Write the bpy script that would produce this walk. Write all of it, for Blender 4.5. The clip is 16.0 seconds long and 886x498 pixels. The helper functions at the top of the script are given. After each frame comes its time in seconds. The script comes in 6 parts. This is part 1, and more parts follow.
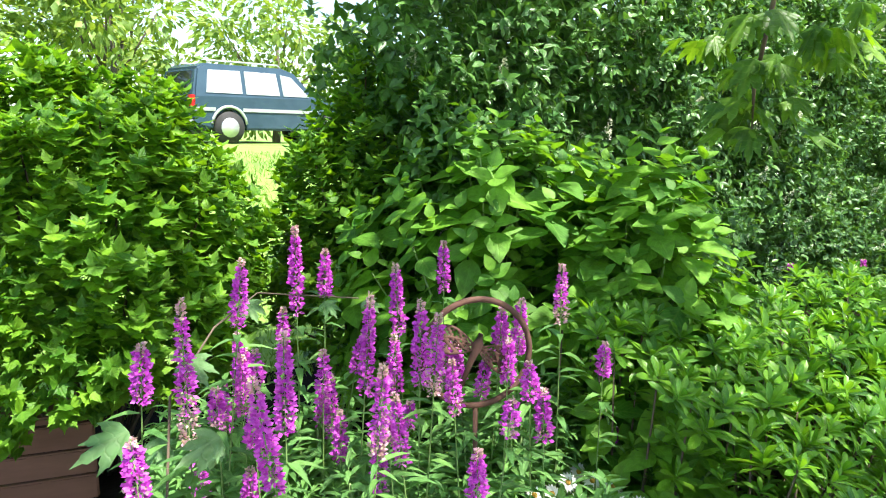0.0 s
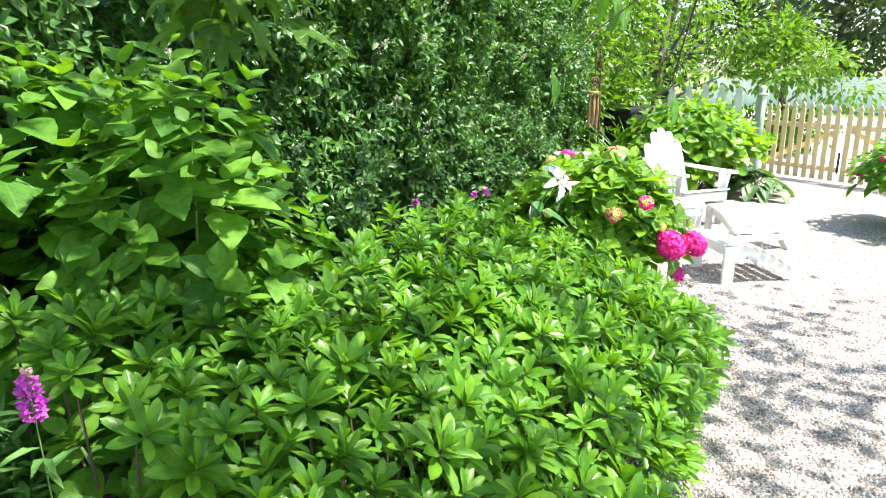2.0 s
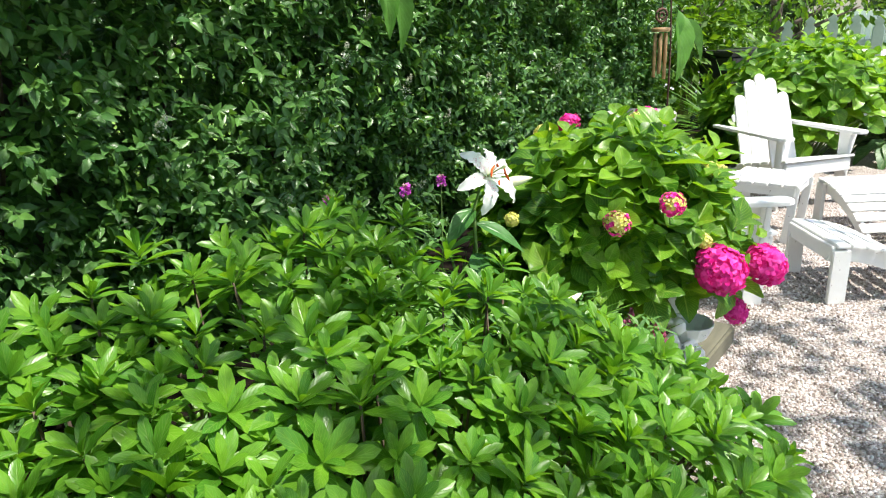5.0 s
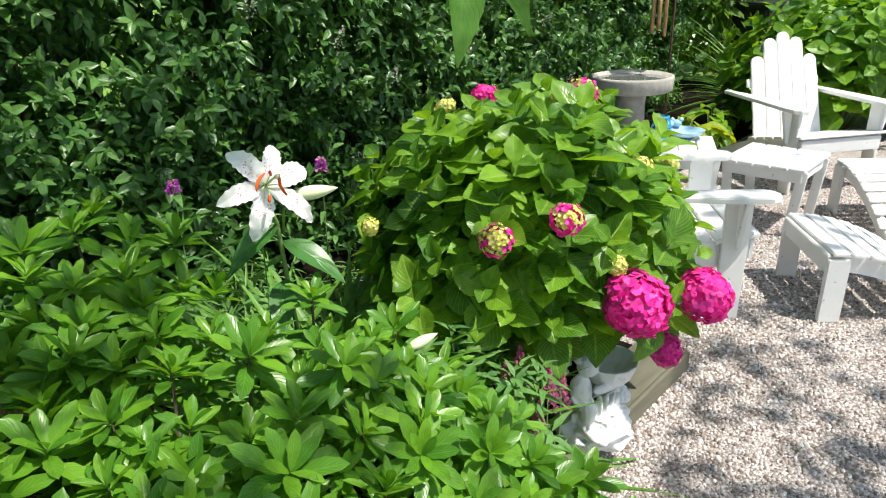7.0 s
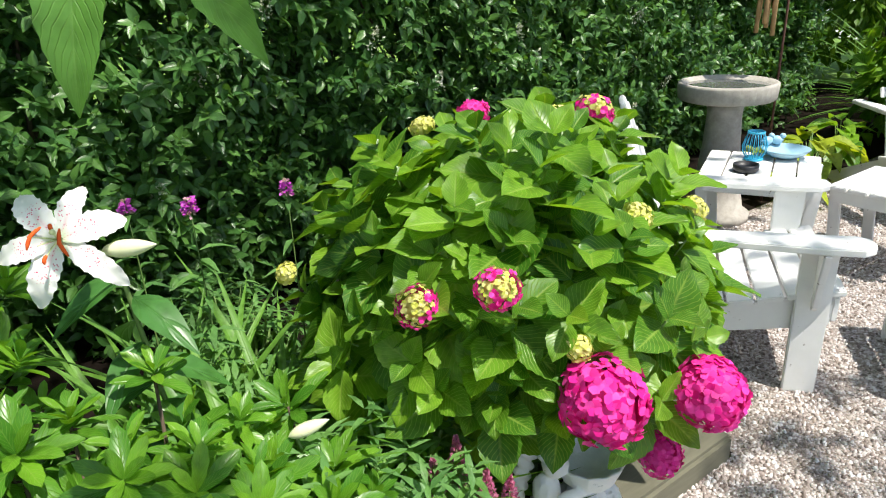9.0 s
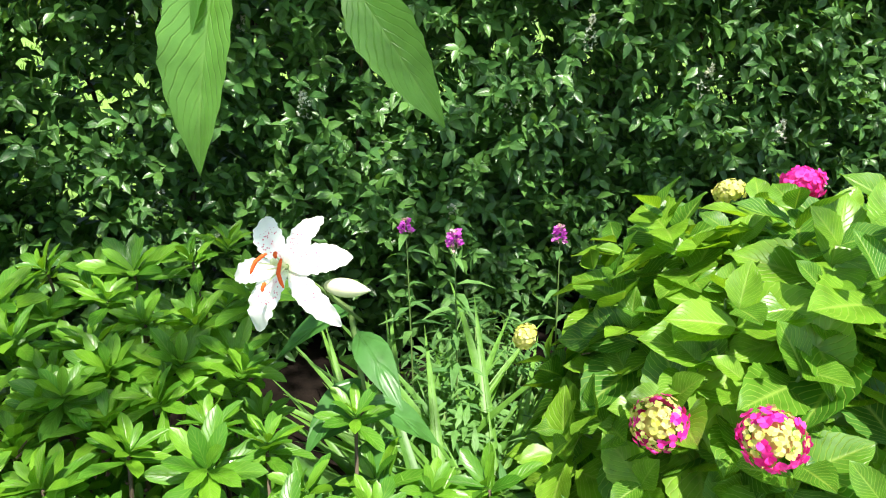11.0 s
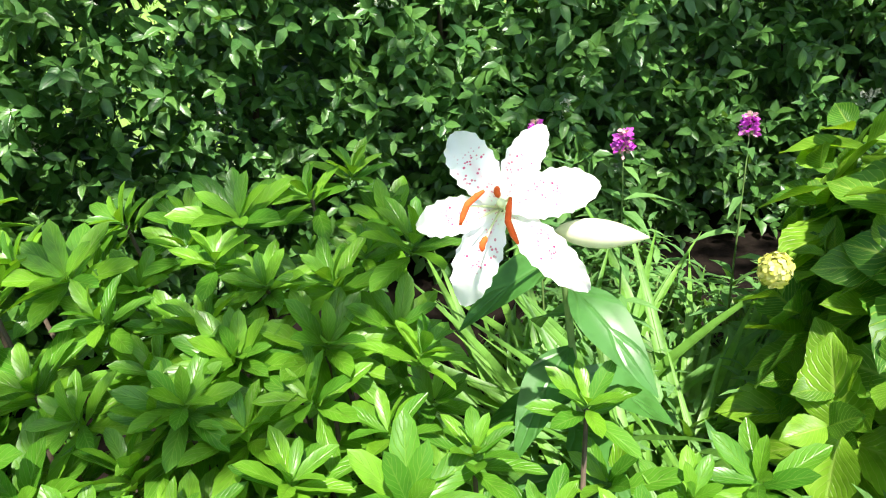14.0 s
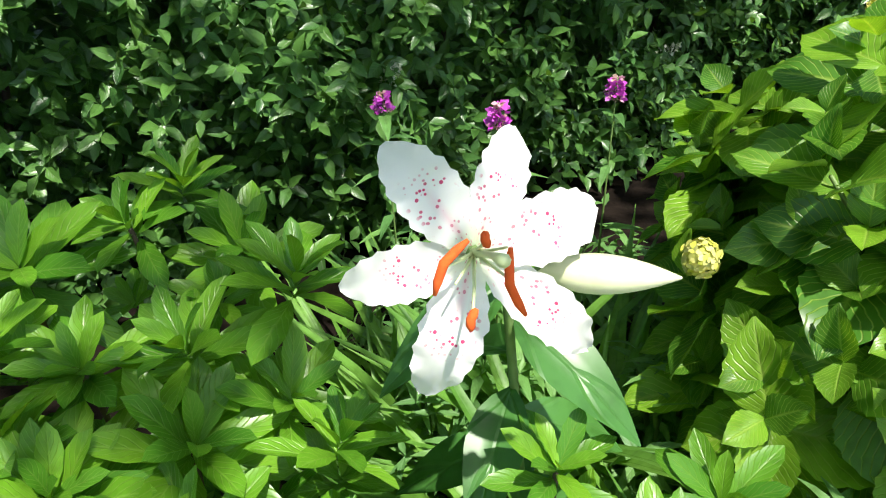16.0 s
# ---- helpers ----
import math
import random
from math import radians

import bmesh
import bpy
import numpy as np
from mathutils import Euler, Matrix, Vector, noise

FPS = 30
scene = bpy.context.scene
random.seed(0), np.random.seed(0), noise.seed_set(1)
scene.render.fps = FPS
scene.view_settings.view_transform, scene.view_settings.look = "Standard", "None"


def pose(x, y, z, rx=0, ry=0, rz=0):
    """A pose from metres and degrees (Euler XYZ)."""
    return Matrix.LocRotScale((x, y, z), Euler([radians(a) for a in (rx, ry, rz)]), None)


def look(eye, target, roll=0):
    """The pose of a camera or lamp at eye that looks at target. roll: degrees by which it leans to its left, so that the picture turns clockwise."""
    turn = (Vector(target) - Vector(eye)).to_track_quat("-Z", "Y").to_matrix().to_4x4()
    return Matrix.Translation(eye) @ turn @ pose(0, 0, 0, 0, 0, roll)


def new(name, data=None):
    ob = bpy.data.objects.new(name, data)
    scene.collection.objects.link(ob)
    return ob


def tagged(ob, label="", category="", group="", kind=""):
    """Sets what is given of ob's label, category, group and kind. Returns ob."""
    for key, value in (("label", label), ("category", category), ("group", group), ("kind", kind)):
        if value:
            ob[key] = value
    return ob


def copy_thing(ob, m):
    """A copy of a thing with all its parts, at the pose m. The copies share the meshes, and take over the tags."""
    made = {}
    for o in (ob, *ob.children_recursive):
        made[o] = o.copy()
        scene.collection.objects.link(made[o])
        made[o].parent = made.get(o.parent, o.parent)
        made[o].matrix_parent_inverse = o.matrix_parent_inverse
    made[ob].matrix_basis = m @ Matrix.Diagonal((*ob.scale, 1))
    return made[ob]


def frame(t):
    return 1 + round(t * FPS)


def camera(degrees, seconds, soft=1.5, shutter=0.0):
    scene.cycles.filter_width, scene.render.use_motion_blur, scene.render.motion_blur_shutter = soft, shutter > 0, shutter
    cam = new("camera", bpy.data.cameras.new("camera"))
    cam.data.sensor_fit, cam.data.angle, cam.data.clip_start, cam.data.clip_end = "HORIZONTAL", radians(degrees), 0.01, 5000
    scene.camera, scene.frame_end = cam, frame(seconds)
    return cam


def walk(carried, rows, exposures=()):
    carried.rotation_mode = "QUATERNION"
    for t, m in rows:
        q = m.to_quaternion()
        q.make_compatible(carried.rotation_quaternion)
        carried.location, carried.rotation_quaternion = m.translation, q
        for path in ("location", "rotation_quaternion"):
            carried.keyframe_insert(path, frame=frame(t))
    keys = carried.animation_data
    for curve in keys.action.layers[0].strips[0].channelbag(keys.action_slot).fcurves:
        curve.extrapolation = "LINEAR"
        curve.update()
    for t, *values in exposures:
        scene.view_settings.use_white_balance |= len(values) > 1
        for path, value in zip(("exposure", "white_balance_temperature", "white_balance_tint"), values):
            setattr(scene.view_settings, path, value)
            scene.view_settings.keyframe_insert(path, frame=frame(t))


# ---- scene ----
cam = camera(67.0, 16.0, soft=1.1)
PATH = [
    (0, (0.068, -0.04, 1.635), (0.102, 1.928, 1.279), 1.1),
    (0.5, (0.267, 0.142, 1.599), (0.638, 2.064, 1.185), -0.7),
    (1, (0.504, 0.21, 1.588), (0.977, 2.112, 1.189), -0.9),
    (1.5, (0.665, 0.267, 1.562), (1.204, 2.137, 1.101), -2.3),
    (1.7, (0.743, 0.316, 1.567), (1.366, 2.151, 1.071), -1.2),
    (2, (0.855, 0.523, 1.545), (1.672, 2.276, 1.036), -0.1),
    (2.5, (1.05, 0.719, 1.574), (1.912, 2.435, 1.013), -3.6),
    (3, (1.311, 0.858, 1.511), (2.066, 2.593, 0.863), -4.1),
    (3.2, (1.424, 0.887, 1.501), (2.09, 2.65, 0.832), -2.4),
    (5.3, (2.214, 1.515, 1.432), (2.618, 3.373, 0.811), -3.2),
    (5.5, (2.308, 1.531, 1.439), (2.624, 3.4, 0.8), -3.5),
    (6, (2.464, 1.601, 1.43), (2.816, 3.443, 0.733), -3.1),
    (6.5, (2.653, 1.766, 1.428), (3.1, 3.579, 0.712), -0.3),
    (7, (2.755, 1.855, 1.42), (3.115, 3.67, 0.659), -2.0),
    (7.5, (2.942, 1.948, 1.416), (3.2, 3.776, 0.648), -1.2),
    (8, (3.112, 1.984, 1.399), (3.217, 3.823, 0.62), -2.9),
    (8.2, (3.147, 1.999, 1.398), (3.216, 3.83, 0.596), -3.4),
    (10.3, (3.35, 2.445, 1.406), (2.978, 4.299, 0.755), 0.6),
    (10.5, (3.352, 2.444, 1.404), (2.833, 4.264, 0.758), 0.0),
    (11, (3.317, 2.411, 1.405), (2.424, 4.075, 0.748), -1.6),
    (11.5, (3.268, 2.372, 1.413), (2.219, 3.958, 0.792), -1.9),
    (12, (3.221, 2.363, 1.421), (2.16, 3.935, 0.786), -1.6),
    (12.5, (3.197, 2.365, 1.414), (2.123, 3.905, 0.723), -1.9),
    (13, (3.188, 2.381, 1.394), (2.154, 3.892, 0.591), -2.8),
    (13.5, (3.061, 2.431, 1.367), (2.144, 4.003, 0.536), -4.9),
    (14, (2.931, 2.594, 1.324), (1.978, 4.097, 0.411), -7.3),
    (14.5, (2.807, 2.669, 1.306), (1.932, 4.146, 0.279), -6.8),
    (15, (2.737, 2.726, 1.282), (2.253, 4.34, 0.204), -3.8),
    (15.5, (2.727, 2.75, 1.291), (2.352, 4.378, 0.192), -2.4),
    (16, (2.734, 2.759, 1.297), (2.34, 4.404, 0.229), -3.8),
]
walk(cam, [(t, look(eye, target, roll)) for t, eye, target, roll in PATH],
     [(0, 1.6), (1.5, 1.75), (2, 1.5), (2.5, 1.1), (3.2, 0.75), (5.5, 0.85), (7, 0.5), (8.2, 0.4), (10.3, 0.9), (11.2, 1.2), (12.5, 1.35), (14.5, 1.25), (15, 0.95), (16, 0.85)])

# ---------- light ----------
SUN = Vector((0.45, -0.38, 1.2)).normalized()
world = bpy.data.worlds.new("sky")
scene.world = world
world.use_nodes = True
wt = world.node_tree
sky = wt.nodes.new("ShaderNodeTexSky")
sky.sky_type = "NISHITA"
sky.sun_disc = False
sky.sun_elevation = math.asin(SUN.z)
sky.sun_rotation = math.atan2(SUN.x, SUN.y)
sky.air_density, sky.dust_density = 1.0, 1.5
wt.links.new(sky.outputs[0], wt.nodes["Background"].inputs["Color"])
wt.nodes["Background"].inputs["Strength"].default_value = 0.15
sun = new("sun", bpy.data.lights.new("sun", "SUN"))
sun.data.energy, sun.data.angle, sun.data.color = 5.0, radians(0.8), (1.0, 0.95, 0.86)
sun.matrix_world = look(SUN * 30, (0, 0, 0))


# ---------- materials ----------
def mat(name):
    m = bpy.data.materials.new(name)
    m.use_nodes = True
    nt = m.node_tree
    return m, nt, nt.nodes["Principled BSDF"]


def node(nt, kind, **values):
    n = nt.nodes.new(kind)
    for key, value in values.items():
        n.inputs[key.replace("_", " ")].default_value = value
    return n


def ramp(nt, source, stops):
    r = nt.nodes.new("ShaderNodeValToRGB")
    while len(r.color_ramp.elements) < len(stops):
        r.color_ramp.elements.new(0.5)
    for e, (p, c) in zip(r.color_ramp.elements, stops):
        e.position, e.color = p, (*c, 1)
    nt.links.new(source, r.inputs[0])
    return r.outputs[0]


def mixed(nt, a, b, fac, mode="MIX"):
    m = nt.nodes.new("ShaderNodeMix")
    m.data_type, m.blend_type = "RGBA", mode
    for value, slot in ((fac, 0), (a, 6), (b, 7)):
        if isinstance(value, bpy.types.NodeSocket):
            nt.links.new(value, m.inputs[slot])
        else:
            m.inputs[slot].default_value = value if slot == 0 else (*value, 1)
    return m.outputs[2]


def bump(nt, height, bsdf, strength=0.3, distance=0.01):
    b = node(nt, "ShaderNodeBump", Strength=strength, Distance=distance)
    nt.links.new(height, b.inputs["Height"])
    nt.links.new(b.outputs[0], bsdf.inputs["Normal"])


def leaf_material(name, young, old, rib, rough=0.38, through_light=0.35, veins=9.0, vein_depth=0.25, specular=0.45):
    """Leaf: tone varies from leaf to leaf, ribs from the leaf's own u (across) and v (along)."""
    m, nt, p = mat(name)
    geo = nt.nodes.new("ShaderNodeNewGeometry")
    info = nt.nodes.new("ShaderNodeObjectInfo")
    add = nt.nodes.new("ShaderNodeMath")
    add.operation = "ADD"
    nt.links.new(geo.outputs["Random Per Island"], add.inputs[0])
    nt.links.new(info.outputs["Random"], add.inputs[1])
    fr = nt.nodes.new("ShaderNodeMath")
    fr.operation = "FRACT"
    nt.links.new(add.outputs[0], fr.inputs[0])
    tone = mixed(nt, old, young, fr.outputs[0])
    uv = nt.nodes.new("ShaderNodeUVMap")
    sep = nt.nodes.new("ShaderNodeSeparateXYZ")
    nt.links.new(uv.outputs[0], sep.inputs[0])
    cen = nt.nodes.new("ShaderNodeMath")
    cen.operation = "SUBTRACT"
    cen.inputs[1].default_value = 0.5
    nt.links.new(sep.outputs[0], cen.inputs[0])
    off = nt.nodes.new("ShaderNodeMath")
    off.operation = "ABSOLUTE"
    nt.links.new(cen.outputs[0], off.inputs[0])
    midrib = ramp(nt, off.outputs[0], [(0.0, (1, 1, 1)), (0.05, (0, 0, 0))])
    # side veins run forward from the midrib
    along = nt.nodes.new("ShaderNodeMath")
    along.operation = "MULTIPLY_ADD"
    along.inputs[1].default_value = -0.75
    nt.links.new(off.outputs[0], along.inputs[0])
    nt.links.new(sep.outputs[1], along.inputs[2])
    wav = nt.nodes.new("ShaderNodeMath")
    wav.operation = "MULTIPLY"
    wav.inputs[1].default_value = veins
    nt.links.new(along.outputs[0], wav.inputs[0])
    saw = nt.nodes.new("ShaderNodeMath")
    saw.operation = "PINGPONG"
    saw.inputs[1].default_value = 0.5
    nt.links.new(wav.outputs[0], saw.inputs[0])
    vein = ramp(nt, saw.outputs[0], [(0.0, (1, 1, 1)), (0.12, (0, 0, 0))])
    both = mixed(nt, vein, (1, 1, 1), midrib)
    lighter = nt.nodes.new("ShaderNodeMath")
    lighter.operation = "MULTIPLY"
    lighter.inputs[1].default_value = vein_depth
    nt.links.new(both, lighter.inputs[0])
    tone = mixed(nt, tone, rib, lighter.outputs[0])
    pos = nt.nodes.new("ShaderNodeTexCoord")
    ns = node(nt, "ShaderNodeTexNoise", Scale=38.0, Detail=3.0)
    nt.links.new(pos.outputs["Object"], ns.inputs["Vector"])
    tone = mixed(nt, tone, mixed(nt, tone, (0.45, 0.5, 0.3), 1.0, "MULTIPLY"), ramp(nt, ns.outputs[0], [(0.45, (0, 0, 0)), (0.75, (0.7, 0.7, 0.7))]))
    nt.links.new(tone, p.inputs["Base Color"])
    p.inputs["Roughness"].default_value = rough
    p.inputs["Specular IOR Level"].default_value = specular
    bump(nt, both, p, 0.42, -0.003)
    tr = nt.nodes.new("ShaderNodeBsdfTranslucent")
    nt.links.new(mixed(nt, tone, (1.9, 1.7, 0.55), 1.0, "MULTIPLY"), tr.inputs[0])
    mx = nt.nodes.new("ShaderNodeMixShader")
    mx.inputs[0].default_value = through_light
    nt.links.new(p.outputs[0], mx.inputs[1])
    nt.links.new(tr.outputs[0], mx.inputs[2])
    nt.links.new(mx.outputs[0], nt.nodes["Material Output"].inputs[0])
    return m


def grain_material(name, dark, light, scale=20.0, rough=0.7, relief=0.3, depth=0.005, stretch=(1, 1, 1), spots=None, per_object=0.0, metal=0.0):
    m, nt, p = mat(name)
    pos = nt.nodes.new("ShaderNodeTexCoord")
    mp = nt.nodes.new("ShaderNodeMapping")
    mp.inputs["Scale"].default_value = stretch
    nt.links.new(pos.outputs["Object"], mp.inputs[0])
    fine = node(nt, "ShaderNodeTexNoise", Scale=scale, Detail=6.0, Roughness=0.65)
    wide = node(nt, "ShaderNodeTexNoise", Scale=scale / 7, Detail=3.0)
    nt.links.new(mp.outputs[0], fine.inputs["Vector"])
    nt.links.new(mp.outputs[0], wide.inputs["Vector"])
    both = mixed(nt, fine.outputs[0], wide.outputs[0], 0.45)
    tone = ramp(nt, both, [(0.32, dark), (0.68, light)])
    if spots:
        sp = node(nt, "ShaderNodeTexNoise", Scale=spots[1], Detail=5.0, Roughness=0.7)
        nt.links.new(mp.outputs[0], sp.inputs["Vector"])
        tone = mixed(nt, tone, spots[0], ramp(nt, sp.outputs[0], [(spots[2], (0, 0, 0)), (spots[2] + 0.05, (1, 1, 1))]))
    if per_object:
        info = nt.nodes.new("ShaderNodeObjectInfo")
        tone = mixed(nt, tone, mixed(nt, tone, (0.7, 0.7, 0.7), 1.0, "MULTIPLY"), ramp(nt, info.outputs["Random"], [(0, (0, 0, 0)), (1, (per_object,) * 3)]))
    nt.links.new(tone, p.inputs["Base Color"])
    p.inputs["Roughness"].default_value, p.inputs["Metallic"].default_value = rough, metal
    bump(nt, both, p, relief, depth)
    return m


def petal_material(name, a, b, rough=0.5, through_light=0.25):
    m, nt, p = mat(name)
    geo = nt.nodes.new("ShaderNodeNewGeometry")
    tone = mixed(nt, a, b, geo.outputs["Random Per Island"])
    nt.links.new(tone, p.inputs["Base Color"])
    p.inputs["Roughness"].default_value = rough
    p.inputs["Specular IOR Level"].default_value = 0.25
    tr = nt.nodes.new("ShaderNodeBsdfTranslucent")
    nt.links.new(tone, tr.inputs[0])
    mx = nt.nodes.new("ShaderNodeMixShader")
    mx.inputs[0].default_value = through_light
    nt.links.new(p.outputs[0], mx.inputs[1])
    nt.links.new(tr.outputs[0], mx.inputs[2])
    nt.links.new(mx.outputs[0], nt.nodes["Material Output"].inputs[0])
    return m


PRIVET = leaf_material("privet_leaf", (0.11, 0.25, 0.05), (0.045, 0.135, 0.034), (0.16, 0.26, 0.09), 0.33, 0.25, 6.0, 0.15)
WHORL = leaf_material("whorl_leaf", (0.165, 0.36, 0.022), (0.06, 0.2, 0.016), (0.34, 0.5, 0.12), 0.33, 0.33, 7.0, 0.26)
HYDRA = leaf_material("hydrangea_leaf", (0.2, 0.39, 0.025), (0.055, 0.18, 0.016), (0.36, 0.5, 0.1), 0.36, 0.38, 11.0, 0.62)
BROAD = leaf_material("broad_leaf", (0.165, 0.36, 0.028), (0.06, 0.195, 0.02), (0.25, 0.42, 0.09), 0.55, 0.38, 8.0, 0.24)
LOBED = leaf_material("lobed_leaf", (0.19, 0.38, 0.02), (0.06, 0.19, 0.015), (0.24, 0.4, 0.06), 0.55, 0.42, 6.0, 0.15)
CANOPY = leaf_material("canopy_leaf", (0.14, 0.28, 0.02), (0.05, 0.14, 0.015), (0.22, 0.34, 0.06), 0.45, 0.42, 7.0, 0.2)
HANGING = leaf_material("hanging_leaf", (0.14, 0.33, 0.06), (0.1, 0.26, 0.045), (0.26, 0.44, 0.14), 0.4, 0.45, 11.0, 0.22)
BLADE = leaf_material("blade_leaf", (0.16, 0.34, 0.05), (0.09, 0.23, 0.035), (0.12, 0.26, 0.04), 0.45, 0.3, 1.0, 0.1)
SPIKELEAF = leaf_material("narrow_leaf", (0.16, 0.33, 0.085), (0.085, 0.22, 0.06), (0.24, 0.38, 0.15), 0.5, 0.3, 5.0, 0.15)
LIME = leaf_material("lime_leaf", (0.42, 0.5, 0.04), (0.22, 0.34, 0.03), (0.45, 0.52, 0.1), 0.45, 0.38, 8.0, 0.2)
DARKHOSTA = leaf_material("striped_leaf", (0.12, 0.22, 0.08), (0.05, 0.14, 0.05), (0.4, 0.45, 0.25), 0.45, 0.25, 7.0, 0.4)
FARLEAF = leaf_material("far_leaf", (0.24, 0.34, 0.07), (0.1, 0.2, 0.04), (0.17, 0.25, 0.06), 0.55, 0.35, 3.0, 0.05)
CONIFER = leaf_material("conifer_leaf", (0.1, 0.15, 0.06), (0.04, 0.075, 0.03), (0.1, 0.15, 0.05), 0.6, 0.2, 3.0, 0.05)
GRASS = leaf_material("grass_blade", (0.2, 0.36, 0.05), (0.1, 0.22, 0.03), (0.2, 0.36, 0.05), 0.55, 0.35, 1.0, 0.05)
STEM = grain_material("green_stem", (0.09, 0.17, 0.04), (0.2, 0.3, 0.09), 40, 0.6)
TWIG = grain_material("brown_twig", (0.05, 0.035, 0.025), (0.14, 0.1, 0.07), 30, 0.85, 0.5)
BARK = grain_material("tree_bark", (0.05, 0.04, 0.03), (0.16, 0.13, 0.1), 12, 0.9, 0.8, 0.02, (1, 1, 0.25))
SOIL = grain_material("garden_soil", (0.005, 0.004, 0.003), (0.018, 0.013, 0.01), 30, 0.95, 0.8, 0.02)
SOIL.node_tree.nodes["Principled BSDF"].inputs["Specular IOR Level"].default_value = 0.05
LAWN = grain_material("lawn", (0.1, 0.2, 0.03), (0.22, 0.36, 0.06), 9, 0.9, 0.5, 0.02)
PURPLE = petal_material("purple_floret", (0.55, 0.05, 0.52), (0.74, 0.15, 0.72))
PALETIP = petal_material("pale_floret", (0.55, 0.42, 0.28), (0.66, 0.34, 0.5))
PINK = petal_material("hot_pink_floret", (0.74, 0.01, 0.26), (0.92, 0.08, 0.46))
YELGREEN = petal_material("yellow_green_floret", (0.55, 0.58, 0.08), (0.75, 0.7, 0.3))
ASTILBE = petal_material("dusty_pink_floret", (0.55, 0.13, 0.28), (0.65, 0.25, 0.38))
PRIVETFLOWER = petal_material("cream_floret", (0.75, 0.75, 0.62), (0.6, 0.62, 0.45))
WHITEPETAL = petal_material("white_petal", (0.82, 0.82, 0.78), (0.86, 0.85, 0.8))
DISC = grain_material("daisy_disc", (0.35, 0.16, 0.02), (0.6, 0.36, 0.04), 90, 0.8)
PAINT = grain_material("weathered_white_paint", (0.74, 0.74, 0.72), (0.83, 0.83, 0.81), 14, 0.55, 0.25, 0.003, (1, 1, 1), ((0.33, 0.3, 0.27), 26, 0.66), 0.12)
STATUE = grain_material("white_cast_stone", (0.72, 0.73, 0.73), (0.84, 0.84, 0.82), 30, 0.8, 0.7, 0.012, (1, 1, 1), ((0.3, 0.33, 0.34), 22, 0.64))
CONCRETE = grain_material("grey_concrete", (0.26, 0.24, 0.21), (0.5, 0.47, 0.42), 25, 0.9, 0.5, 0.008)
TIMBER = grain_material("old_timber", (0.06, 0.06, 0.04), (0.17, 0.16, 0.11), 22, 0.85, 0.5, 0.006, (0.15, 1, 1))
RUST = grain_material("rusty_iron", (0.05, 0.022, 0.016), (0.14, 0.062, 0.042), 30, 0.8, 0.4, 0.003)
BAMBOO = grain_material("bamboo_tube", (0.3, 0.17, 0.07), (0.5, 0.32, 0.15), 20, 0.5, 0.2, 0.002)
GATEWOOD = grain_material("pale_cedar", (0.7, 0.52, 0.27), (0.84, 0.68, 0.42), 10, 0.75, 0.3, 0.004, (3, 3, 0.4), None, 0.3)
GREENPAINT = grain_material("grey_green_paint", (0.3, 0.38, 0.3), (0.42, 0.5, 0.4), 12, 0.7, 0.3, 0.004)
BLUEGLASS = grain_material("blue_enamel", (0.02, 0.3, 0.5), (0.05, 0.42, 0.65), 12, 0.3)
BLUEGLAZE = grain_material("pale_blue_glaze", (0.22, 0.42, 0.55), (0.42, 0.6, 0.7), 14, 0.35)
BLACKPLASTIC = grain_material("black_plastic", (0.01, 0.01, 0.012), (0.03, 0.03, 0.035), 20, 0.4)


# ---------- small builders ----------
def part(name, bm, material, parent=None, label="", kind=""):
    """Links a bmesh (or a mesh) as one object under a thing or a part."""
    if isinstance(bm, bpy.types.Mesh):
        me = bm
    else:
        me = bpy.data.meshes.new(name)
        bm.to_mesh(me)
        bm.free()
    if material and not me.materials:
        me.materials.append(material)
    ob = new(name, me)
    if parent:
        ob.parent = parent
    return tagged(ob, label=label, kind=kind)


def thing(name, label, category, place=(0, 0, 0), turn=0.0, group="", kind=""):
    ob = new(name)
    ob.matrix_basis = pose(*place, 0, 0, turn)
    ob.empty_display_size = 0.1
    return tagged(ob, label, category, group, kind)


def box(bm, size, at=(0, 0, 0), turn=(0, 0, 0), bevel=0.006):
    """A board with softened edges, centred on its place."""
    made = bmesh.ops.create_cube(bm, size=1, matrix=pose(*at, *turn) @ Matrix.Diagonal((*size, 1)))
    if bevel:
        edges = list({e for v in made["verts"] for e in v.link_edges})
        bmesh.ops.bevel(bm, geom=edges, offset=min(bevel, min(size) * 0.3), segments=2, affect="EDGES")
    return bm


def tube_mesh(paths, sides=6, close=True):
    """Tubes along polylines: each path is a list of (point, radius)."""
    verts, faces = [], []
    for path in paths:
        base = len(verts)
        for i, (p, r) in enumerate(path):
            a = Vector(path[max(i - 1, 0)][0])
            b = Vector(path[min(i + 1, len(path) - 1)][0])
            d = (b - a).normalized() if (b - a).length > 1e-9 else Vector((0, 0, 1))
            u = d.orthogonal().normalized() if abs(d.z) > 0.95 else d.cross(Vector((0, 0, 1))).normalized()
            w = d.cross(u)
            for k in range(sides):
                c = 2 * math.pi * k / sides
                verts.append(Vector(p) + float(r) * (math.cos(c) * u + math.sin(c) * w))
        for i in range(len(path) - 1):
            for k in range(sides):
                k2 = (k + 1) % sides
                faces.append((base + i * sides + k, base + i * sides + k2, base + (i + 1) * sides + k2, base + (i + 1) * sides + k))
        if close:
            faces.append(tuple(base + k for k in range(sides))[::-1])
            faces.append(tuple(base + (len(path) - 1) * sides + k for k in range(sides)))
    me = bpy.data.meshes.new("tube")
    me.from_pydata([tuple(v) for v in verts], [], faces)
    me.polygons.foreach_set("use_smooth", [True] * len(faces))
    return me


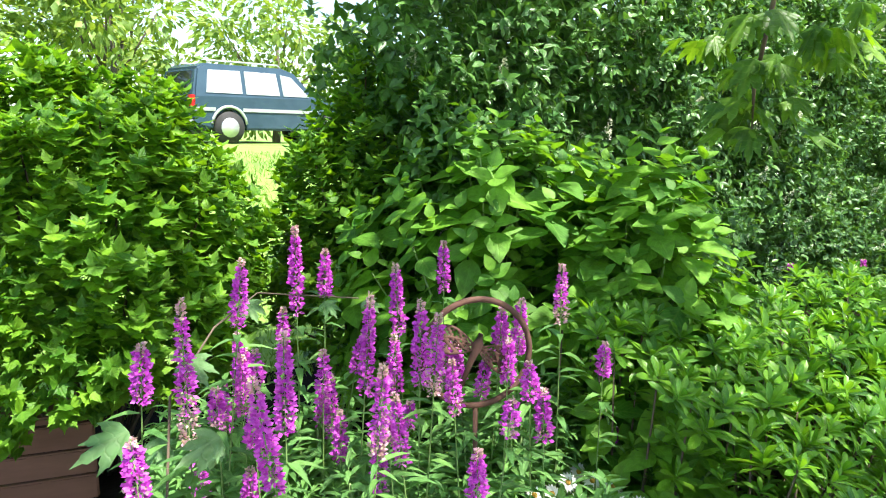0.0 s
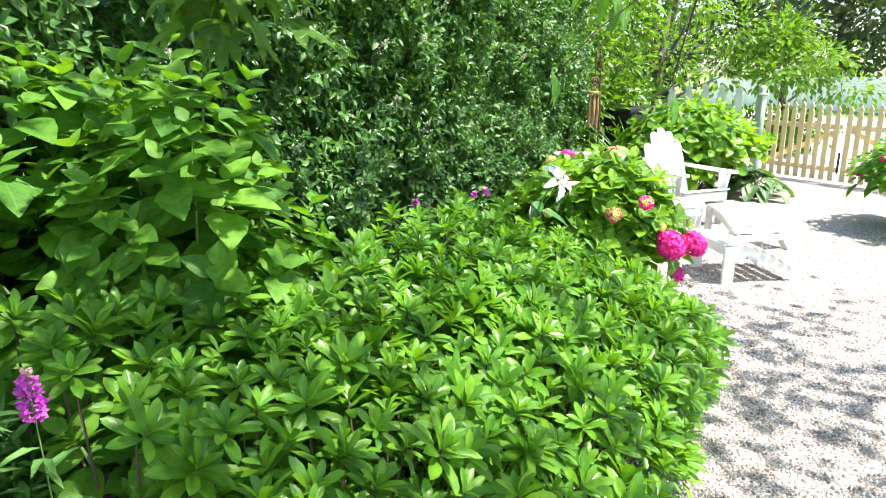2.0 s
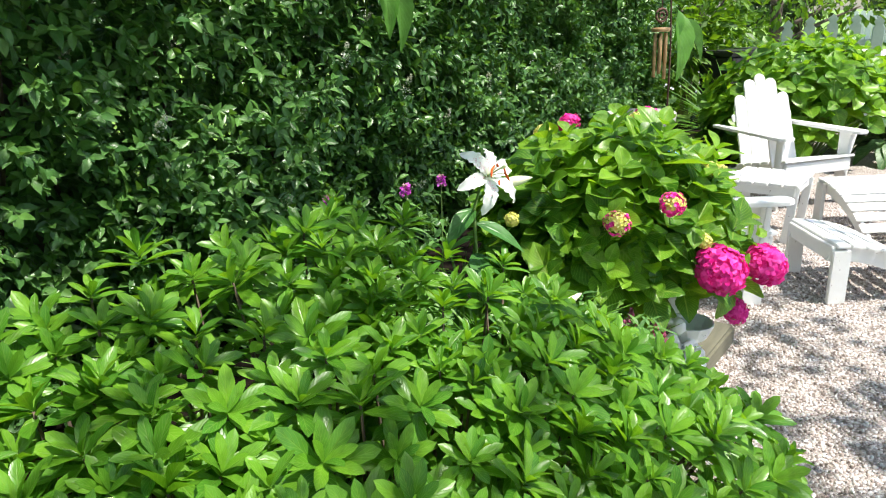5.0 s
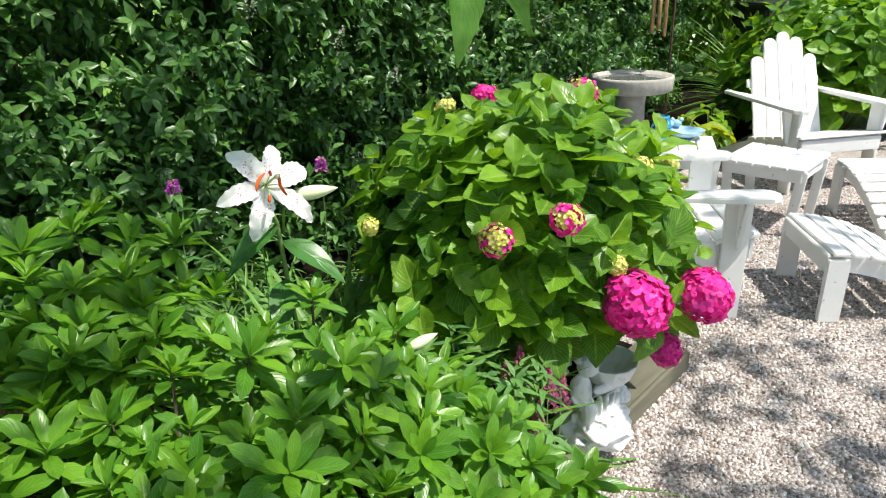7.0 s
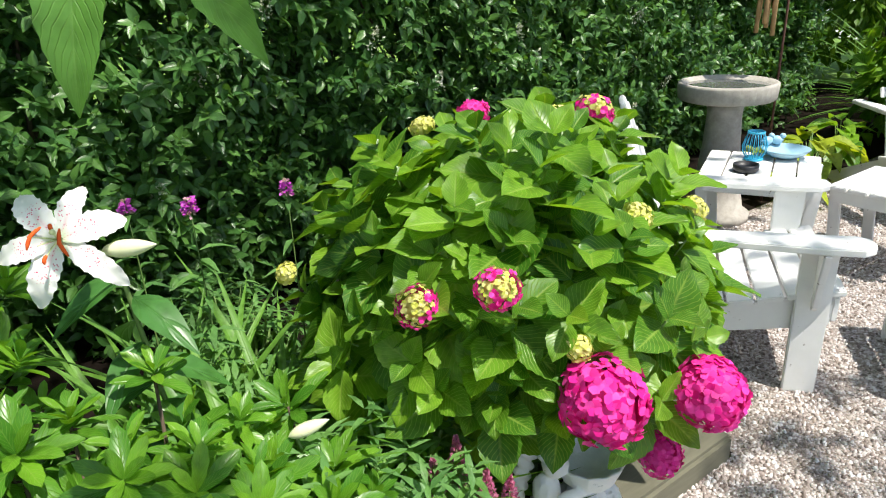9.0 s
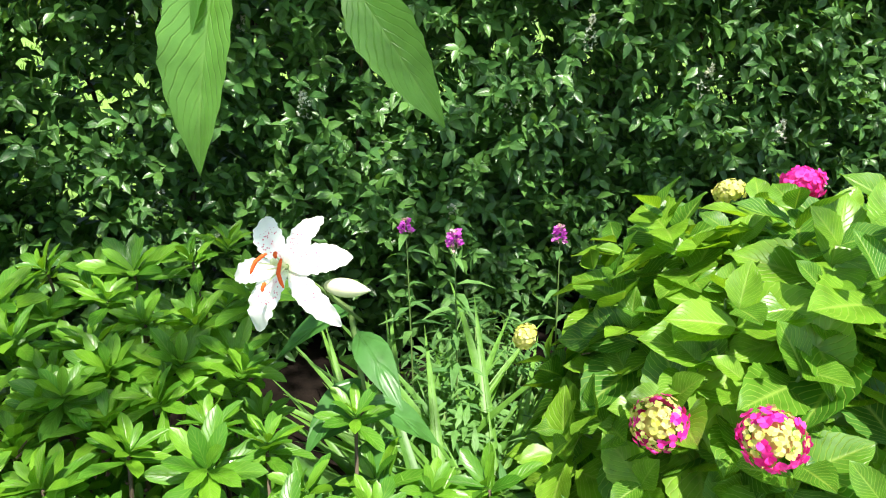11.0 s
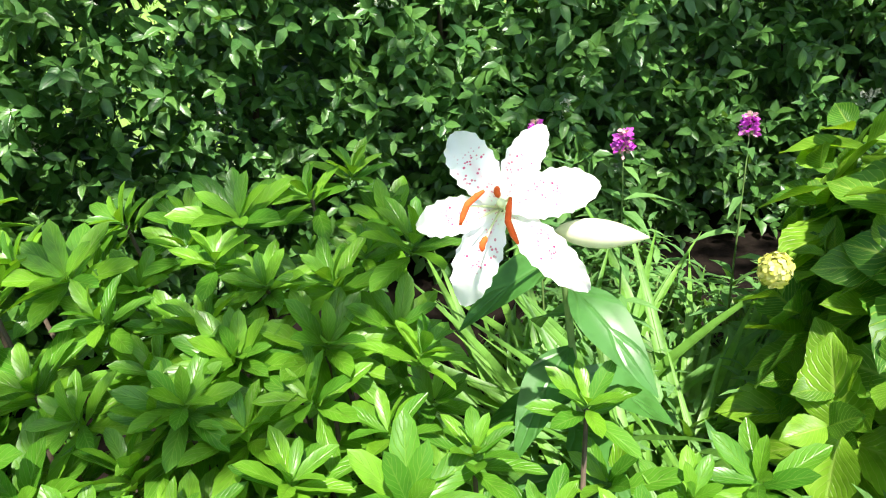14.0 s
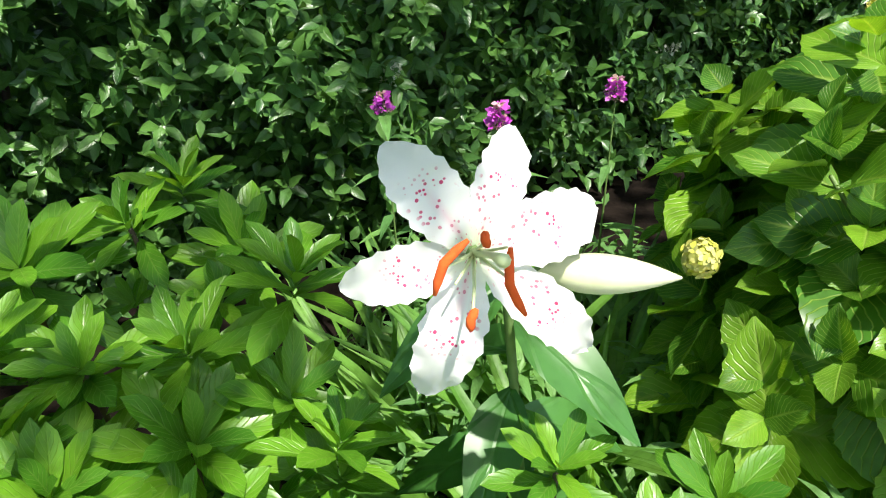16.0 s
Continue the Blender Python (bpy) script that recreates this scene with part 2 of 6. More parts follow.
def lathe_mesh(profile, sides=32, wobble=0.0):
    """A turned shape from (radius, height) pairs."""
    verts, faces = [], []
    for r, z in profile:
        for k in range(sides):
            c = 2 * math.pi * k / sides
            q = r * (1 + wobble * math.cos(c * sides / 2))
            verts.append((q * math.cos(c), q * math.sin(c), z))
    for i in range(len(profile) - 1):
        for k in range(sides):
            k2 = (k + 1) % sides
            faces.append((i * sides + k, i * sides + k2, (i + 1) * sides + k2, (i + 1) * sides + k))
    me = bpy.data.meshes.new("lathe")
    me.from_pydata(verts, [], faces)
    me.polygons.foreach_set("use_smooth", [True] * len(faces))
    return me


def leaf_shape(rows=6, width=0.5, fold=0.18, curl=0.25, widest=0.45, teeth=0.0, wave=0.0, blunt=0.0, half=1):
    """A leaf of length 1 along +y, face up. Returns points, faces and (u, v) for each point."""
    pts, uvs, faces = [], [], []
    across = 2 * half + 1
    for j in range(rows + 1):
        v = j / rows
        if v < widest:
            w = math.sin(v / widest * math.pi / 2) ** 0.8
        else:
            q = (v - widest) / (1 - widest)
            w = (1 - q ** (1.7 + 2.5 * blunt)) ** (1.0 - 0.45 * blunt)
        w = max(w, 0.03) * width / 2
        if teeth and 0 < j < rows:
            w *= 1 + teeth * (1 if j % 2 else -1)
        drop = -curl * v * v
        for i in range(-half, half + 1):
            s = i / half
            pts.append((s * w, v * (1 - 0.1 * curl), drop + fold * abs(s) * w * 2 + wave * math.sin(v * 9 + s * 2) * abs(s) * 0.1))
            uvs.append((0.5 + 0.5 * s, v))
    for j in range(rows):
        for i in range(across - 1):
            a = j * across + i
            faces.append((a, a + 1, a + across + 1, a + across))
    return np.array(pts), np.array(faces), np.array(uvs)


def lobed_shape(lobes=((-1.0, 0.62), (-0.5, 0.85), (0.0, 1.0), (0.5, 0.85), (1.0, 0.62)), notch=0.5, fold=0.06):
    """A maple-like leaf of length about 1, stalk end at the origin, in fans round its centre."""
    rim = [(-1.45, 0.3)]
    for n, (a, r) in enumerate(lobes):
        rim += [(a - 0.17, r * 0.76), (a - 0.08, r * 0.8), (a, r), (a + 0.08, r * 0.8), (a + 0.17, r * 0.76)]
        if n < len(lobes) - 1:
            rim.append(((a + lobes[n + 1][0]) / 2, notch * (r + lobes[n + 1][1]) / 2 * 1.15))
    rim.append((1.45, 0.3))
    pts, uvs = [(0, 0.0, 0)], [(0.5, 0.0)]
    for a, r in rim:
        x, y = r * math.sin(a) * 0.85, r * math.cos(a)
        pts.append((x, y, fold * math.cos(a * 6) - 0.12 * r * r))
        uvs.append((0.5 + 0.4 * math.sin(a), max(0.02, r)))
    faces = [(0, k + 1, k, k) for k in range(1, len(rim))]
    return np.array(pts), np.array(faces), np.array(uvs)


def frames(axis, up):
    """Rotation matrices for leaves that grow along axis with their face towards up (arrays n x 3)."""
    d = axis / np.linalg.norm(axis, axis=1, keepdims=True)
    n = up - (up * d).sum(1, keepdims=True) * d
    n /= np.maximum(np.linalg.norm(n, axis=1, keepdims=True), 1e-6)
    return np.stack([np.cross(d, n), d, n], 2)


def leaves_mesh(name, shape, place, axis, up, size, material, more=()):
    """Many leaves in one mesh, each an island with its own u, v. more: further (shape, place, axis, up, size, slot) sets."""
    vs, fs, us, ms, base = [], [], [], [], 0
    for (pts, faces, uvs), at, ax, upw, sz, slot in ((shape, place, axis, up, size, 0), *more):
        at, ax, upw = (np.asarray(a, float).reshape(-1, 3) for a in (at, ax, upw))
        n = len(at)
        if not n:
            continue
        sz = np.broadcast_to(np.asarray(sz, float).reshape(-1, 1), (n, 1))
        turn = frames(ax, upw)
        v = np.einsum("nij,pj->npi", turn, pts) * sz[:, :, None] + at[:, None, :]
        vs.append(v.reshape(-1, 3))
        fs.append((faces[None] + (base + np.arange(n) * len(pts))[:, None, None]).reshape(-1, faces.shape[1]))
        us.append(np.tile(uvs, (n, 1)))
        ms.append(np.full(n * len(faces), slot))
        base += n * len(pts)
    v, u = np.concatenate(vs), np.concatenate(us)
    f, ms = np.concatenate(fs), np.concatenate(ms)
    tri = f[:, 2] == f[:, 3]
    sizes = np.where(tri, 3, 4)
    loops = np.concatenate([row[:k] for row, k in zip(f, sizes)]) if tri.any() else f.reshape(-1)
    me = bpy.data.meshes.new(name)
    me.vertices.add(len(v))
    me.vertices.foreach_set("co", v.astype(np.float32).ravel())
    me.loops.add(len(loops))
    me.loops.foreach_set("vertex_index", loops.astype(np.int32))
    me.polygons.add(len(f))
    me.polygons.foreach_set("loop_start", np.r_[0, np.cumsum(sizes)[:-1]].astype(np.int32))
    me.polygons.foreach_set("material_index", ms.astype(np.int32))
    me.polygons.foreach_set("use_smooth", np.ones(len(f), bool))
    layer = me.uv_layers.new(name="UVMap")
    layer.data.foreach_set("uv", u[loops].astype(np.float32).ravel())
    for m in material if isinstance(material, (list, tuple)) else (material,):
        me.materials.append(m)
    me.update(calc_edges=True)
    me.validate()
    return me


rng = np.random.default_rng(7)


def sphere_dirs(n, low=-1.0):
    z = rng.uniform(low, 1, n)
    a = rng.uniform(0, 2 * math.pi, n)
    r = np.sqrt(1 - z * z)
    return np.stack([r * np.cos(a), r * np.sin(a), z], 1)


def smooth(x, a, b):
    t = np.clip((np.asarray(x, float) - a) / (b - a), 0, 1)
    return t * t * (3 - 2 * t)


# ---------- ground ----------
HEDGE_AT, HEDGE_DIR, HEDGE_OUT = np.array([0.3, 3.35]), np.array([0.77, 0.638]), np.array([-0.638, 0.77])


def ground_height(x, y):
    """Level garden; the lawn behind the hedge climbs to the drive."""
    rel = np.stack([np.asarray(x, float) - HEDGE_AT[0], np.asarray(y, float) - HEDGE_AT[1]], -1)
    s, q = rel @ HEDGE_DIR, rel @ HEDGE_OUT
    return 1.2 * smooth(q, 1.0, 9.0) * (1 - smooth(s, 6, 13))


def sheet(xs, ys, lift=0.0, height=None):
    gx, gy = np.meshgrid(xs, ys)
    z = (height(gx, gy) if height else np.zeros_like(gx)) + lift
    v = np.stack([gx, gy, z], -1).reshape(-1, 3)
    w, h = len(xs), len(ys)
    f = [(j * w + i, j * w + i + 1, (j + 1) * w + i + 1, (j + 1) * w + i) for j in range(h - 1) for i in range(w - 1)]
    me = bpy.data.meshes.new("sheet")
    me.from_pydata(v.tolist(), [], f)
    me.polygons.foreach_set("use_smooth", [True] * len(f))
    return me


far = np.r_[-900, -300, -100, -60, np.arange(-40, 41, 1.0), 60, 100, 300, 900]
tagged(part("ground", sheet(far, far, -0.02, ground_height), LAWN), "rough mown lawn reaching out behind the hedge", "ground", kind="structure")
EDGE_AT, EDGE_DIR, EDGE_OUT = np.array([3.38, 3.30]), np.array([0.81, 0.59]), np.array([-0.59, 0.81])


def bed(a, e):
    """Plan place from metres along the timber edge and metres behind it."""
    return EDGE_AT + a * EDGE_DIR + e * EDGE_OUT


def strip(name, corners, lift, material, label, cuts=40):
    """A flat ground patch between two edges, cut fine enough to take the slope."""
    a, b, c, d = (np.array(p, float) for p in corners)
    v, f = [], []
    for j in range(cuts + 1):
        for i in range(cuts + 1):
            u, w = i / cuts, j / cuts
            p = (a * (1 - u) + b * u) * (1 - w) + (d * (1 - u) + c * u) * w
            v.append((*p, float(ground_height(p[0], p[1])) + lift))
    for j in range(cuts):
        for i in range(cuts):
            k = j * (cuts + 1) + i
            f.append((k, k + 1, k + cuts + 2, k + cuts + 1))
    me = bpy.data.meshes.new(name)
    me.from_pydata(v, [], f)
    return tagged(part(name, me, material), label, "ground", kind="structure")


def gravel_material():
    m, nt, p = mat("pea_gravel")
    pos = nt.nodes.new("ShaderNodeTexCoord")
    vor = node(nt, "ShaderNodeTexVoronoi", Scale=115.0)
    nt.links.new(pos.outputs["Object"], vor.inputs["Vector"])
    wide = node(nt, "ShaderNodeTexNoise", Scale=1.3, Detail=4.0)
    nt.links.new(pos.outputs["Object"], wide.inputs["Vector"])
    sep = nt.nodes.new("ShaderNodeSeparateColor")
    nt.links.new(vor.outputs["Color"], sep.inputs[0])
    tone = ramp(nt, sep.outputs[0], [(0.0, (0.17, 0.135, 0.115)), (0.35, (0.34, 0.29, 0.26)), (0.7, (0.5, 0.45, 0.42)), (1.0, (0.68, 0.65, 0.64))])
    tone = mixed(nt, tone, (0.2, 0.15, 0.1), ramp(nt, wide.outputs[0], [(0.5, (0, 0, 0)), (0.75, (0.4, 0.4, 0.4))]))
    nt.links.new(tone, p.inputs["Base Color"])
    p.inputs["Roughness"].default_value = 0.85
    bump(nt, vor.outputs["Distance"], p, 0.9, -0.012)
    return m


def pebble_material():
    m, nt, p = mat("pebble")
    geo = nt.nodes.new("ShaderNodeNewGeometry")
    tone = ramp(nt, geo.outputs["Random Per Island"], [(0.0, (0.13, 0.1, 0.085)), (0.3, (0.34, 0.28, 0.25)), (0.65, (0.5, 0.45, 0.42)), (1.0, (0.74, 0.72, 0.71))])
    nt.links.new(tone, p.inputs["Base Color"])
    p.inputs["Roughness"].default_value = 0.7
    return m


GRAVEL, PEBBLE = gravel_material(), pebble_material()
strip("gravel_yard", [bed(-9, -9), bed(11, -9), bed(11, 0.0), bed(-9, 0.0)], 0.0, GRAVEL, "pale pea gravel yard under dappled shade")
strip("gravel_bay", [bed(0.88, 0.0), bed(7.5, 0.0), bed(7.5, 1.15), bed(0.88, 1.15)], 0.0, GRAVEL, "pale pea gravel under the white garden furniture", 12)
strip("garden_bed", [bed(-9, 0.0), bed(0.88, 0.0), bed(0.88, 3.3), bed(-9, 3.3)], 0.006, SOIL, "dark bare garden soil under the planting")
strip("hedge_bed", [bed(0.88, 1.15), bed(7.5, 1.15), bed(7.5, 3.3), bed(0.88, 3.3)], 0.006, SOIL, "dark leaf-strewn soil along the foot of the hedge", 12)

# loose pebbles over the gravel, densest where one walks
peb = [(-0.5, -0.4, -0.3), (0.5, -0.45, -0.25), (0.45, 0.5, -0.3), (-0.5, 0.42, -0.25), (-0.3, -0.25, 0.35), (0.28, -0.3, 0.4), (0.3, 0.28, 0.33), (-0.25, 0.3, 0.4)]
peb_faces = [(0, 1, 5, 4), (1, 2, 6, 5), (2, 3, 7, 6), (3, 0, 4, 7), (4, 5, 6, 7)]
n_peb = 52000
al = rng.uniform(-1.6, 4.2, n_peb)
ba = -rng.uniform(0, 1, n_peb) ** 1.4 * 3.6
bay = (al > 0.95) & (rng.uniform(0, 1, n_peb) < 0.3)
ba[bay] = rng.uniform(0, 1.1, int(bay.sum()))
at = EDGE_AT + al[:, None] * EDGE_DIR + ba[:, None] * EDGE_OUT
spin = sphere_dirs(n_peb)
me = leaves_mesh("pebbles", (np.array(peb), np.array(peb_faces), np.zeros((8, 2))), np.c_[at, np.full(n_peb, 0.004)], np.c_[spin[:, :2], np.zeros(n_peb)] + 1e-4, np.tile((0, 0, 1.0), (n_peb, 1)) + 0.3 * sphere_dirs(n_peb), rng.uniform(0.006, 0.0125, n_peb), PEBBLE)
tagged(part("loose_gravel", me, PEBBLE), "loose rounded pebbles of the gravel yard", "gravel", kind="stuff")


# ---------- hedge ----------
def shoots(place, way, n_leaf, length, leaf, spread=0.9, droop=0.1):
    """Opposite leaves up each shoot. Returns place, axis, up, size arrays."""
    n = len(place)
    way = way / np.linalg.norm(way, axis=1, keepdims=True)
    side = np.cross(way, sphere_dirs(n))
    side /= np.linalg.norm(side, axis=1, keepdims=True)
    other = np.cross(way, side)
    ps, axs, ups, szs = [], [], [], []
    for k in range(n_leaf):
        v = (k // 2 + 0.5) / max(1, n_leaf // 2)
        a = (k // 2) * 1.3 + (k % 2) * math.pi
        out = math.cos(a) * side + math.sin(a) * other
        ps.append(place + way * (length * v)[:, None] if np.ndim(length) else place + way * length * v)
        axs.append(out * spread + way * (0.45 + 0.5 * v) - np.array([0, 0, droop]) + 0.25 * sphere_dirs(n))
        ups.append(way + np.array([0, 0, 0.9]) + 0.3 * sphere_dirs(n))
        szs.append(leaf * rng.uniform(0.7, 1.15, n) * (1.1 - 0.45 * abs(v - 0.45)))
    return tuple(np.concatenate(q) for q in (ps, axs, ups, szs))


def noise_at(p, scale):
    return np.array([noise.noise(Vector(q) * scale) for q in p])


LEAF_S = leaf_shape(3, 0.5, 0.2, 0.2, 0.42)
INNER_S = (np.array([(-0.27, 0.45, 0.06), (0, 0, 0), (0.27, 0.45, 0.06), (0, 1, -0.1)]), np.array([(0, 1, 3, 3), (1, 2, 3, 3)]), np.array([(0, 0.45), (0.5, 0), (1, 0.45), (0.5, 1.0)]))
FRONT = -HEDGE_OUT
hedge = thing("privet_hedge", "tall dark green privet hedge, loosely clipped, with cream flower sprays", "hedge", (0, 0, 0))


def hedge_points(n, s0, s1, top, depth0, depth1):
    s = rng.uniform(s0, s1, n)
    z = rng.uniform(0.02, 1, n) ** 1.15 * top
    q = rng.uniform(depth0, depth1, n)
    rough_p = np.c_[s, z, np.zeros(n)]
    swell = 0.28 * noise_at(rough_p, 1.1) + 0.14 * noise_at(rough_p + 7, 3.2)
    keep = noise_at(rough_p + 19, 1.7) > -0.42 - 0.5 * (1 - smooth(z, 0.7, 2.0))
    s, z, q, swell = s[keep], z[keep], q[keep], swell[keep]
    belly = 0.12 * np.sin(np.clip(z / top, 0, 1) * math.pi)
    p = HEDGE_AT + s[:, None] * HEDGE_DIR + (q - swell - belly)[:, None] * HEDGE_OUT
    return np.c_[p, z + ground_height(p[:, 0], p[:, 1])]


front_p = hedge_points(9600, -0.45, 8.6, 3.0, 0.0, 0.3)
inner_p = hedge_points(8500, -0.45, 8.6, 3.1, 0.3, 1.05)
sets = []
for pts, leaf in ((front_p, 0.074), (inner_p, 0.085)):
    way = np.c_[np.tile(FRONT, (len(pts), 1)), np.full(len(pts), 0.25)] + 0.75 * sphere_dirs(len(pts))
    sets.append(shoots(pts, way, 8, rng.uniform(0.08, 0.2, len(pts)), leaf))
part("foliage", leaves_mesh("foliage", LEAF_S, *sets[0], PRIVET, [(INNER_S, *sets[1], 0)]), PRIVET, hedge, kind="stuff")
limbs = []
for s in np.arange(-0.2, 8.6, 0.2):
    foot = np.r_[HEDGE_AT + s * HEDGE_DIR + rng.uniform(0.3, 0.7) * HEDGE_OUT, 0]
    for _ in range(1):
        bend = foot.copy()
        path = [(tuple(bend), 0.016)]
        for k in range(1, 7):
            bend = bend + np.r_[rng.normal(0, 0.07, 2), rng.uniform(0.25, 0.45)]
            path.append((tuple(bend), 0.016 * (1 - k / 8)))
        limbs.append(path)
part("woody_frame", tube_mesh(limbs, 5), TWIG, hedge, kind="stuff")
FLORET = (np.array([(-0.5, 0, 0), (0, 0.15, 0.2), (0.5, 0, 0), (0, 1, 0.1)]), np.array([(0, 1, 3, 3), (1, 2, 3, 3)]), np.array([(0, 0), (0.5, 0), (1, 0), (0.5, 1.0)]))
for k in range(100):
    p = front_p[rng.integers(len(front_p))] + np.r_[FRONT * 0.1, 0.03]
    if p[2] < 0.45:
        continue
    n = 60
    v = rng.uniform(0, 1, n)
    lean = np.r_[FRONT * 0.5, 0.8] + rng.normal(0, 0.2, 3)
    d = sphere_dirs(n)
    spray = leaves_mesh("flower_spray", FLORET, v[:, None] * 0.1 * lean + d * (0.024 * (1.1 - v))[:, None], d + 0.4 * lean, sphere_dirs(n), 0.013, PRIVETFLOWER)
    part("flower_spray", spray, PRIVETFLOWER, hedge, "cream flower spray", "stuff").location = p


# ---------- low shrub with whorled leaves ----------
WHORL_LEAF = leaf_shape(8, 0.31, 0.2, 0.14, 0.64, 0.05, 0.12, 0.32, 1)


def whorl_mesh(n_leaf, size, seed):
    r = np.random.default_rng(seed)
    ax, up, sz, at = [], [], [], []
    for k in range(n_leaf):
        v = k / n_leaf
        a = k * 2.399 + r.normal(0, 0.12)
        tilt = math.radians(6 + 58 * v + r.normal(0, 7))
        out = np.array([math.cos(a), math.sin(a), 0])
        ax.append(out * math.cos(tilt) + np.array([0, 0, math.sin(tilt)]))
        up.append(np.array([0, 0, 1.0]) * math.cos(tilt) - out * math.sin(tilt) * 0.9 + r.normal(0, 0.1, 3))
        sz.append(size * (1.08 - 0.5 * v ** 1.6) * r.uniform(0.9, 1.1))
        at.append((0, 0, -0.03 + 0.035 * v))
    return leaves_mesh("leaf_whorl", WHORL_LEAF, at, ax, up, sz, WHORL)


WHORLS = [whorl_mesh(n, s, k) for k, (n, s) in enumerate([(14, 0.084), (16, 0.09), (13, 0.083), (15, 0.093), (13, 0.078), (17, 0.088)])]
SMALL_WHORLS = [whorl_mesh(n, s, 20 + k) for k, (n, s) in enumerate([(10, 0.068), (11, 0.073)])]


def shrub_top(a, e):
    return (0.69 + 0.34 * np.clip(e, 0, 0.75)) * smooth(e, -0.85, 0.0) ** 0.6 * (1 - 0.4 * smooth(a, -0.75, -0.2))


def whorled_shrub(a0, a1, count, label):
    centre = bed((a0 + a1) / 2, 0.35)
    ob = thing("whorled_shrub", label, "shrub", (*centre, 0), group="low shrubs along the gravel")
    made, stems = [], []
    tries = 0
    while len(made) < count and tries < 14000:
        tries += 1
        a, e = rng.uniform(a0, a1), rng.uniform(-0.5, 0.9 if a1 < -1.7 else 0.72)
        if e > 0.3 and a > -0.82 or e < 0.12 and a > -0.3:
            continue
        p = bed(a + 0.03 * rng.normal(), e)
        top = float(shrub_top(a, e)) + 0.05 * noise.noise(Vector((a * 3, e * 3, 2)))
        layer = rng.uniform(0, 1)
        z = top + rng.normal(0, 0.02) if layer < 0.62 else top * rng.uniform(0.3, 0.88)
        q = np.array([*p, z])
        if any(np.linalg.norm((q - m) * (1, 1, 0.7)) < 0.084 for m in made):
            continue
        made.append(q)
        lean = np.array([*(-EDGE_OUT * (0.6 if e < 0.1 else 0.32)), 1.0]) + np.r_[rng.normal(0, 0.3, 2), 0]
        m = Vector(lean).to_track_quat("Z", "Y").to_matrix().to_4x4() @ pose(0, 0, 0, 0, 0, rng.uniform(0, 360))
        w = part("leaf_whorl", (WHORLS if layer < 0.62 else SMALL_WHORLS)[rng.integers(6 if layer < 0.62 else 2)], None, ob)
        g = rng.uniform(0.8, 1.2)
        w.matrix_basis = Matrix.Translation(q - np.array([*centre, 0])) @ m @ Matrix.Scale(g, 4)
        n = lean / np.linalg.norm(lean)
        if len(stems) > 90:
            continue
        root = np.array([*(p * 0.5 + np.array(bed(a, max(0.15, e * 0.7))) * 0.5), 0.0]) - np.array([*centre, 0])
        tip = q - np.array([*centre, 0])
        stems.append([(tuple(root), 0.007), (tuple(root * 0.4 + tip * 0.6 - n * 0.12), 0.005), (tuple(tip - n * 0.01), 0.003)])
    part("woody_frame", tube_mesh(stems, 5), TWIG, ob, kind="stuff")


for a0, a1 in ((-2.85, -2.25), (-2.25, -1.65), (-1.65, -1.05), (-1.05, -0.5)):
    whorled_shrub(a0, a1, 300, "low rounded shrub of bright green whorled toothed leaves")
whorled_shrub(-0.5, -0.1, 50, "small lower shrub of bright green whorled toothed leaves")


# ---------- leafy shrubs ----------
def leafy_shrub(name, label, centre, radius, height, tips, leaf, shape, material, n_leaf=8, lowest=0.25, spread=0.8, stem=TWIG, squash=1.0, group="", droop=0.25, category="shrub"):
    """A shrub of many leafy shoots over a rounded, uneven body, on stems from the ground."""
    ob = thing(name, label, category, (*centre, 0), group=group)
    d = sphere_dirs(tips, -0.55)
    body = 1 + 0.22 * noise_at(d * 1.0, 2.1)
    depth = 1 - 0.45 * rng.uniform(0, 1, tips) ** 2.2
    p = d * np.array([radius, radius * squash, height * 0.5]) * (body * depth)[:, None] + np.array([0, 0, height * 0.52])
    p = p[p[:, 2] > lowest * height * rng.uniform(0.1, 1, len(p))]
    way = p - np.array([0, 0, height * 0.35])
    way = way / np.linalg.norm(way, axis=1, keepdims=True) + np.array([0, 0, 0.6]) + 0.35 * sphere_dirs(len(p))
    part("foliage", leaves_mesh("foliage", shape, *shoots(p - way * 0.05, way, n_leaf, leaf * 1.6, leaf, spread, droop), material), material, ob, kind="stuff")
    stems = []
    for q in p[rng.permutation(len(p))[: min(26, len(p))]]:
        root = np.array([q[0] * 0.15, q[1] * 0.15, 0])
        stems.append([(tuple(root), 0.009), (tuple(root * 0.5 + q * 0.5 + np.array([0, 0, height * 0.08])), 0.007), (tuple(q), 0.004)])
    part("woody_frame", tube_mesh(stems, 5), stem, ob, kind="stuff")
    return ob


BROAD_S = leaf_shape(8, 0.66, 0.1, 0.12, 0.36, 0.03, 0.1, 0.0, 1)
LOBED_S = lobed_shape(((-0.85, 0.7), (0.0, 1.0), (0.85, 0.7)), 0.62)
MAPLE_S = lobed_shape()
leafy_shrub("lobed_leaf_shrub", "dense shrub with small light green lobed leaves", (-1.5, 2.95), 0.74, 1.82, 1800, 0.08, LOBED_S, LOBED, 8, 0.05, 0.9, TWIG)
leafy_shrub("lobed_leaf_shrub", "loose shrub with small mid green lobed leaves", (-0.22, 3.62), 0.55, 1.95, 1000, 0.075, LOBED_S, LOBED, 8, 0.05, 0.9, TWIG)
HYDRA_S = leaf_shape(15, 0.68, 0.16, 0.1, 0.44, 0.035, 0.25, 0.05, 2)


